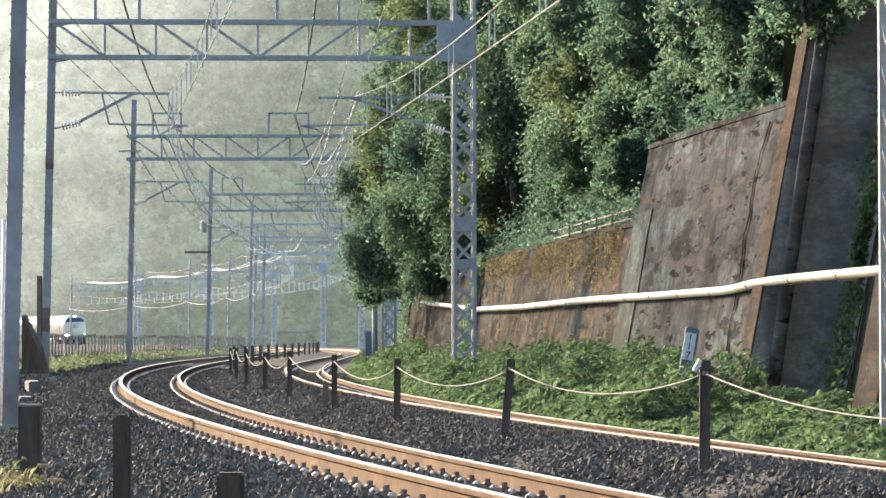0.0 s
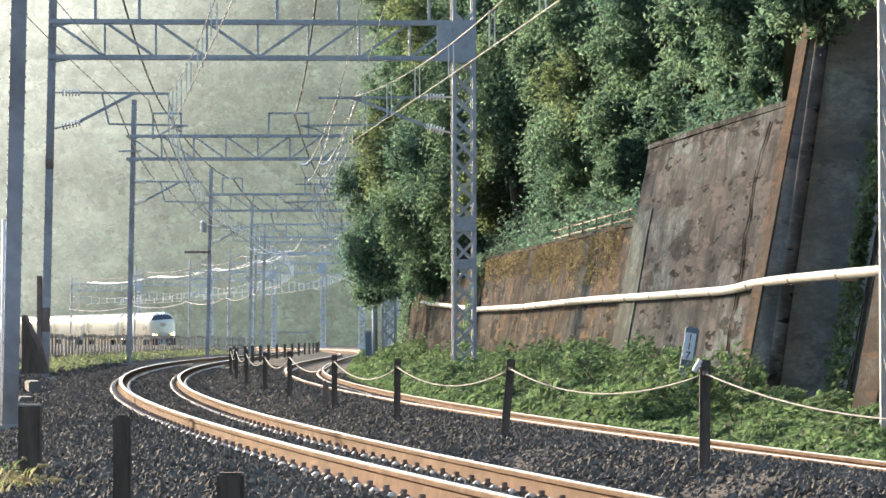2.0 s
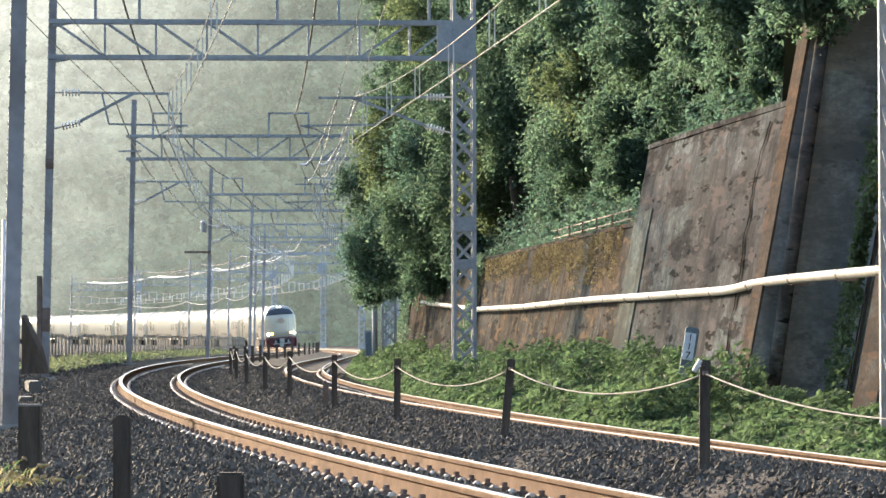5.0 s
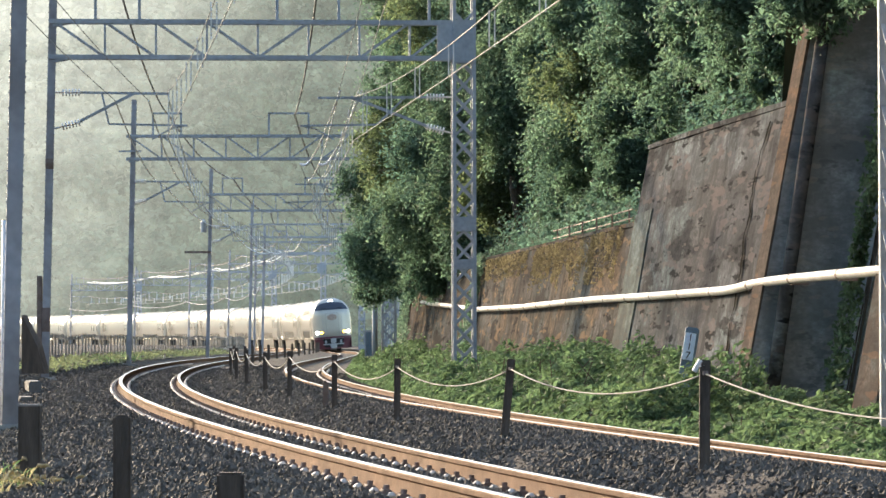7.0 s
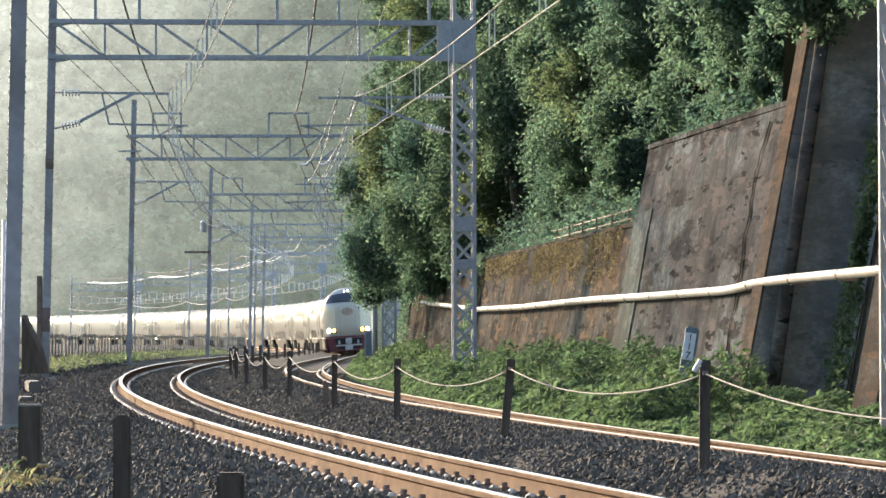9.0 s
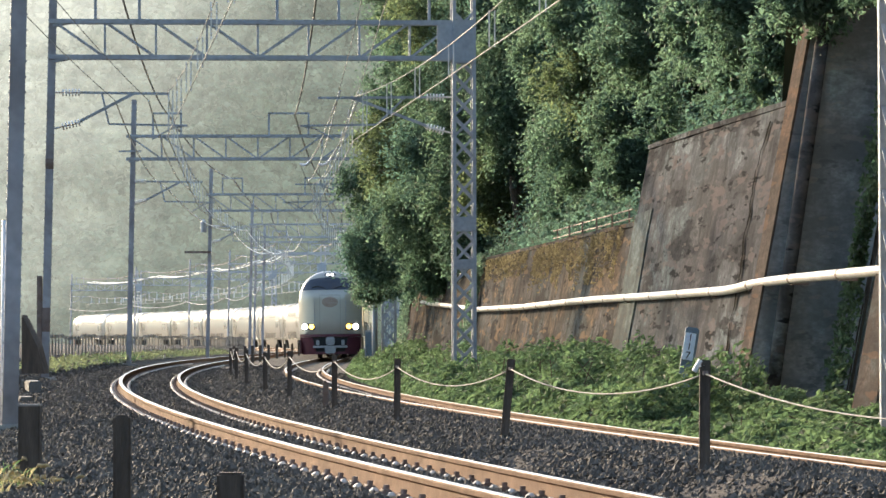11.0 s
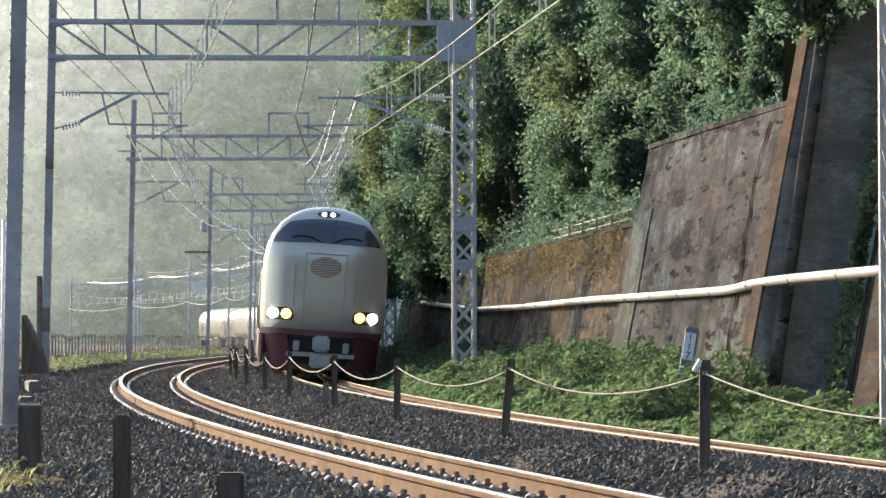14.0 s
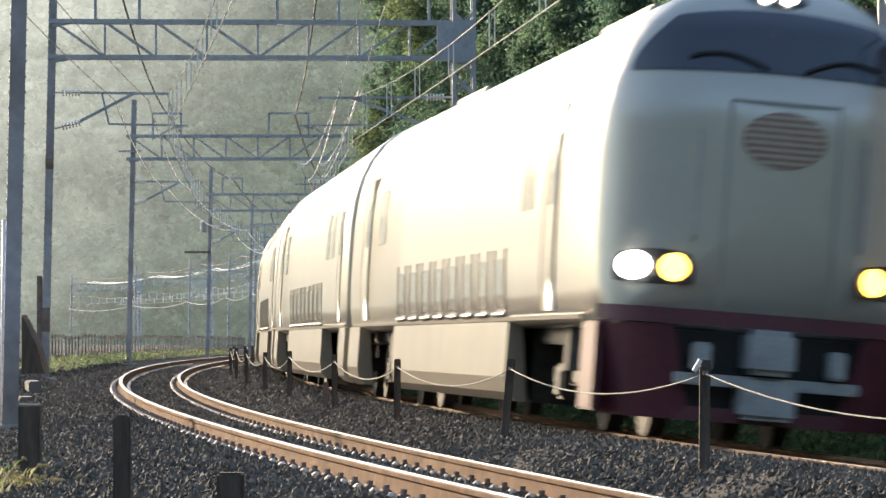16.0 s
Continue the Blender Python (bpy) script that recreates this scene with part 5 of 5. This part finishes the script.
def make_bogie(car, y):
    b = part("bogie", bmesh.new(), M_UNDER, car)
    bm = bmesh.new()
    for sd in (-1, 1):
        box(bm, (sd * 0.98 - 0.07, y - 1.6, 0.42), (sd * 0.98 + 0.07, y + 1.6, 0.62), 0.03)
        for k in (-1, 1):
            box(bm, (sd * 1.0 - 0.1, y + k * 1.05 - 0.17, 0.28), (sd * 1.0 + 0.1, y + k * 1.05 + 0.17, 0.58), 0.04)
            tube(bm, [(sd * 1.08, y + k * 0.62, 0.4), (sd * 1.1, y + k * 0.45, 0.85)], 0.045, 8)
        tube(bm, [(sd * 1.02, y, 0.55), (sd * 1.02, y, 0.95)], 0.2, 12)
    box(bm, (-0.95, y - 0.3, 0.4), (0.95, y + 0.3, 0.6), 0.03)
    part("bogie_frame", bm, M_UNDER, b)
    for k in (-1, 1):
        bm = bmesh.new()
        for sd in (-1, 1):
            tube(bm, [(sd * 0.5, 0, 0), (sd * 0.635, 0, 0)], 0.43, 24)
            tube(bm, [(sd * 0.48, 0, 0), (sd * 0.5, 0, 0)], 0.46, 24)
            for q in range(3):
                a = q * math.tau / 3
                tube(bm, [(sd * 0.63, 0.24 * math.cos(a), 0.24 * math.sin(a)), (sd * 0.65, 0.24 * math.cos(a), 0.24 * math.sin(a))], 0.05, 8)
        tube(bm, [(-0.6, 0, 0), (0.6, 0, 0)], 0.09, 10)
        w = part("wheelset", bm, M_WHEEL, b)
        w.location = (0, y + k * 1.05, 0.44)


def make_car(cab):
    text = ("streamlined cream and maroon electric train cab car with lit headlamps" if cab else "cream double-deck electric train car with rows of windows")
    car = thing("train_car", None, text, "train car", "cars of the train")
    body = part("body", body_mesh(cab), M_BODY, car, smooth_faces=True)
    # lower side panels between the bogies, and valances at the ends
    spans = [(-4.9, 4.9), (HALF - 1.4, HALF - 0.1)] + ([] if cab else [(-HALF + 0.1, -HALF + 1.4)])
    for a, b in spans:
        for sd in (-1, 1):
            bm = bmesh.new()
            prof = [(1.44, 0.99), (1.435, 0.45), (1.4, 0.3), (1.3, 0.22), (1.2, 0.22), (1.3, 0.99)]
            ends = [[bm.verts.new((sd * x, y, z)) for x, z in prof] for y in (a, b)]
            for j in range(len(prof)):
                q = (j + 1) % len(prof)
                bm.faces.new((ends[0][j], ends[0][q], ends[1][q], ends[1][j]))
            bm.faces.new(ends[0][::-1]), bm.faces.new(ends[1])
            bmesh.ops.recalc_face_normals(bm, faces=bm.faces[:])
            part("side_skirt", bm, M_LOWER, car)
    bm = bmesh.new()
    box(bm, (-1.15, -4.8, 0.22), (1.15, 4.8, 0.94), 0.03)
    box(bm, (-1.1, -HALF + 1.0, 0.8), (1.1, HALF - 0.3, 0.96), 0.02)
    part("underframe", bm, M_UNDER, car)
    bm = bmesh.new()
    for sd in (-1, 1):
        side_patch(bm, sd, -HALF + (1.2 if cab else 0.3), HALF - 0.3, 1.0, 1.04, 0.022, 1)
    part("sill_ledge", bm, M_LOWER, car, "pale ledge along the sill")
    # windows: lower deck, upper deck and the ends
    for sd in (-1, 1):
        for i in range(8):
            y = -4.55 + i * 1.2
            bm = bmesh.new()
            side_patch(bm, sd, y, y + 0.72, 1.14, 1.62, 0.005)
            lw = part("lower_window", bm, M_GLASS_SHEEN, body, "lower-deck window with a pale painted sheen")
            bm = bmesh.new()
            tube(bm, [(sd * 1.425, y - 0.02, 1.07), (sd * 1.44, y + 0.1, 1.065), (sd * 1.447, y + 0.36, 1.06), (sd * 1.44, y + 0.62, 1.065), (sd * 1.425, y + 0.74, 1.07)], 0.03, 8)
            part("window_sill", bm, M_TRIM, lw, "polished metal sill", True)
            for e in (-0.05, 0.72):
                bm = bmesh.new()
                side_patch(bm, sd, y + e, y + e + 0.05, 1.08, 1.72, 0.014)
                part("window_rib", bm, M_LOWER, lw)
            bm = bmesh.new()
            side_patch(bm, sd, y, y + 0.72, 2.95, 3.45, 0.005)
            part("upper_window", bm, M_GLASS_SHEEN, body, "upper-deck window with a pale painted sheen")
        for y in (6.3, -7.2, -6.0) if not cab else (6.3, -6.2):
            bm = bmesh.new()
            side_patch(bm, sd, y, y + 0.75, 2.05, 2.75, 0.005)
            part("end_window", bm, M_GLASS_SHEEN, body)
        for y in (HALF - 2.3, -HALF + (2.7 if cab else 1.4)):
            bm = bmesh.new()
            side_patch(bm, sd, y, y + (0.85 if y > 0 else 0.7), 1.08, 2.98, 0.012, 6)
            d = part("door", bm, M_BODY, body, "closed cream sliding door", True)
            bm = bmesh.new()
            for e in (-0.03, 0.86 if y > 0 else 0.71):
                side_patch(bm, sd, y + e, y + e + 0.05, 1.08, 3.0, 0.014, 6)
            part("door_seal", bm, M_RUBBER, d)
            bm = bmesh.new()
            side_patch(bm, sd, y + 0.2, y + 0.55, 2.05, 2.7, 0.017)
            part("door_window", bm, M_GLASS_SHEEN, d)
    # roof: cooling units and seams
    for y in (-5.5, 5.5):
        bm = bmesh.new()
        box(bm, (-0.62, y - 1.3, 3.8), (0.62, y + 1.3, 4.03), 0.03)
        part("roof_unit", bm, M_ROOF, car)
    bm = bmesh.new()
    box(bm, (-0.9, HALF, 1.05), (0.9, PITCH - HALF, 3.55), 0.03)
    for k in range(4):
        box(bm, (-0.95, HALF + 0.08 + k * 0.14, 1.0), (0.95, HALF + 0.13 + k * 0.14, 3.62), 0.01)
    part("gangway_bellows", bm, M_RUBBER, car)
    for y in (-7.1, 7.1):
        make_bogie(car, y)
    if cab:
        make_cab(car, body)
    return car


def make_cab(car, body):
    bm = bmesh.new()
    face_patch(bm, screen, -1.26, 1.26, 3.17, 3.74, 0.016, 32, 14)
    part("windscreen", bm, M_GLASS, body, "wide dark curved windscreen", True)
    for sd in (-1, 1):
        bm = bmesh.new()
        pts = []
        for i in range(7):
            x, z = sd * (0.16 + 0.11 * i), 3.2 + 0.12 * math.sin(i / 6 * math.pi * 0.8)
            pts.append((x, -HALF + nose_y(x, z) - 0.035, z))
        tube(bm, pts, 0.02, 5)
        part("wiper", bm, M_RUBBER, body)
    # pale cap over the screen with its two marker lamps
    bm = bmesh.new()
    face_patch(bm, disc, -0.27, 0.27, 3.78, 3.94, 0.012, 12, 6)
    part("lamp_visor", bm, M_BLACK, body)
    for sd in (-1, 1):
        bm = bmesh.new()
        face_patch(bm, disc, sd * 0.1 - 0.05, sd * 0.1 + 0.05, 3.82, 3.9, 0.025, 8, 8)
        part("top_lamp", bm, M_LAMP, body, "small lit lamp over the windscreen")
    # gangway door outline, handrails and emblem
    bm = bmesh.new()
    for x in (-0.47, 0.47):
        face_patch(bm, square, x - 0.012, x + 0.012, 1.15, 2.92, 0.008, 1, 12)
    face_patch(bm, square, -0.47, 0.47, 2.9, 2.925, 0.008, 8, 1)
    part("end_door_joint", bm, M_LINE, body)
    bm = bmesh.new()
    face_patch(bm, disc, -0.36, 0.36, 2.36, 2.84, 0.01, 16, 12)
    disc_part = part("emblem", bm, M_EMBLEM, body, "round striped brown emblem")
    for i in range(8):
        z = 2.4 + i * 0.055
        w = 0.34 * math.sqrt(max(1 - ((z - 2.6) / 0.26) ** 2, 0.02))
        bm = bmesh.new()
        face_patch(bm, square, -w, w, z, z + 0.018, 0.016, 10, 1)
        part("stripe", bm, M_BODY, disc_part)
    for sd in (-1, 1):
        bm = bmesh.new()
        tube(bm, [(sd * 0.72, -HALF + nose_y(0.72, z) - (0.05 if 1.75 < z < 2.65 else 0.0), z) for z in (1.7, 1.76, 2.0, 2.3, 2.6, 2.66)], 0.014, 6)
        part("handrail", bm, M_COUPLER, body)
    # maroon band over the skirt
    bm = bmesh.new()
    face_patch(bm, square, -1.4, 1.4, 1.0, 1.13, 0.01, 40, 2)
    part("lower_band", bm, M_MAROON, body, "maroon band under the cab face")
    # headlamps: white outside, yellow inside
    for sd in (-1, 1):
        bm = bmesh.new()
        face_patch(bm, shield, sd * 1.0 - 0.33, sd * 1.0 + 0.33, 1.32, 1.62, 0.008, 14, 8)
        cl = part("lamp_housing", bm, M_BLACK, body, "dark oval headlamp housing")
        for x, m, text in ((0.86, M_LAMP_Y, "lit yellow headlamp"), (1.17, M_LAMP, "lit white headlamp")):
            bm = bmesh.new()
            face_patch(bm, disc, sd * x - 0.118, sd * x + 0.118, 1.352, 1.588, 0.03, 10, 10)
            part("headlamp", bm, m, cl, text)
    # skirt below the cab
    bm = bmesh.new()
    prev = None
    for i in range(25):
        u = 2 * i / 24 - 1
        x = 1.4 * u
        y = -HALF + nose_y(x, 1.0) + 0.02
        gap = abs(x) < 0.8
        zb = 0.2
        zt = 0.99 if not gap else 0.32
        cur = [bm.verts.new((x * (1.0 if zz > 0.5 else 0.93), y + (0.0 if zz > 0.5 else 0.12) + e, zz)) for e in (0.0, 0.05) for zz in (zb, zt)]
        if prev:
            for a, b in ((0, 1), (1, 3), (3, 2), (2, 0)):
                bm.faces.new((prev[a], prev[b], cur[b], cur[a]))
        prev = cur
    for sd in (-1, 1):
        box(bm, (sd * 1.37 - 0.03, -HALF + 0.55, 0.22), (sd * 1.37 + 0.03, -HALF + 1.3, 0.99), 0.02)
    bmesh.ops.recalc_face_normals(bm, faces=bm.faces[:])
    sk = part("front_skirt", bm, M_MAROON, car, "maroon front skirt with an opening for the coupler")
    bm = bmesh.new()
    box(bm, (-0.2, -HALF - 0.12, 0.62), (0.2, -HALF + 0.6, 1.0), 0.05)
    box(bm, (-0.24, -HALF - 0.06, 0.24), (0.24, -HALF + 0.3, 0.58), 0.04)
    part("coupler", bm, M_COUPLER, car, "grey coupler with its cover")
    bm = bmesh.new()
    box(bm, (-0.79, -HALF + 0.06, 0.5), (0.79, -HALF + 0.16, 0.6), 0.01)
    for sd in (-1, 1):
        box(bm, (sd * 0.58 - 0.07, -HALF - 0.03, 0.62), (sd * 0.58 + 0.07, -HALF + 0.2, 0.86), 0.02)
    part("hose_bracket", bm, M_COUPLER, car)
    # black box stands in for the shade inside the coupler opening
    bm = bmesh.new()
    box(bm, (-0.95, -HALF + 0.3, 0.25), (0.95, -HALF + 0.9, 0.96), 0.02)
    part("coupler_shade_box", bm, M_RUBBER, car)


def make_train():
    head = make_car(True)
    mid = make_car(False)
    cars = [head, mid]
    for i in range(2, 13):
        cars.append(copy_thing(mid, Matrix.Identity(4)))
    cars.append(copy_thing(head, Matrix.Identity(4)))
    return cars


def car_pose(s, flip):
    a, b = at(s - 7.1), at(s + 7.1)
    h = math.degrees(math.atan2((b - a).x, (b - a).y))
    c = float(np.interp(s, S_AX, CANT_AX))
    p = (a + b) / 2
    return pose(p.x, p.y, p.z, 0, 0, -h) @ pose(0, 0, 0, 0, math.degrees(c), 0) @ pose(0, 0, 0, 0, 0, 180 if flip else 0)


def motions():
    for i, car in enumerate(TRAIN):
        rows = []
        for k in range(0, 82):
            t = min(k * 0.2, 16.0) if k < 81 else 16.2
            if k == 81 and t <= 16.0:
                continue
            s = 445.3 - 27.62 * t + 0.0247 * t * t / 2 + HALF + i * PITCH
            rows.append((t, car_pose(s, i == 13)))
        walk(car, rows)


# ---------------------------------------------------------------- build
make_ground()
make_backdrop()
make_far_woods()
make_far_side()
make_hillside()
make_walls()
TRAIN = make_train()
for k, y in enumerate(GANTRIES):
    make_gantry(y, k)
make_wires()
make_jumpers()
make_trees()
make_undergrowth()
make_weeds()
make_hanging_vines()
make_grasses()
make_rope_fence()
make_picket_fence()
make_small_things()
make_tracks()
make_stones()
motions()
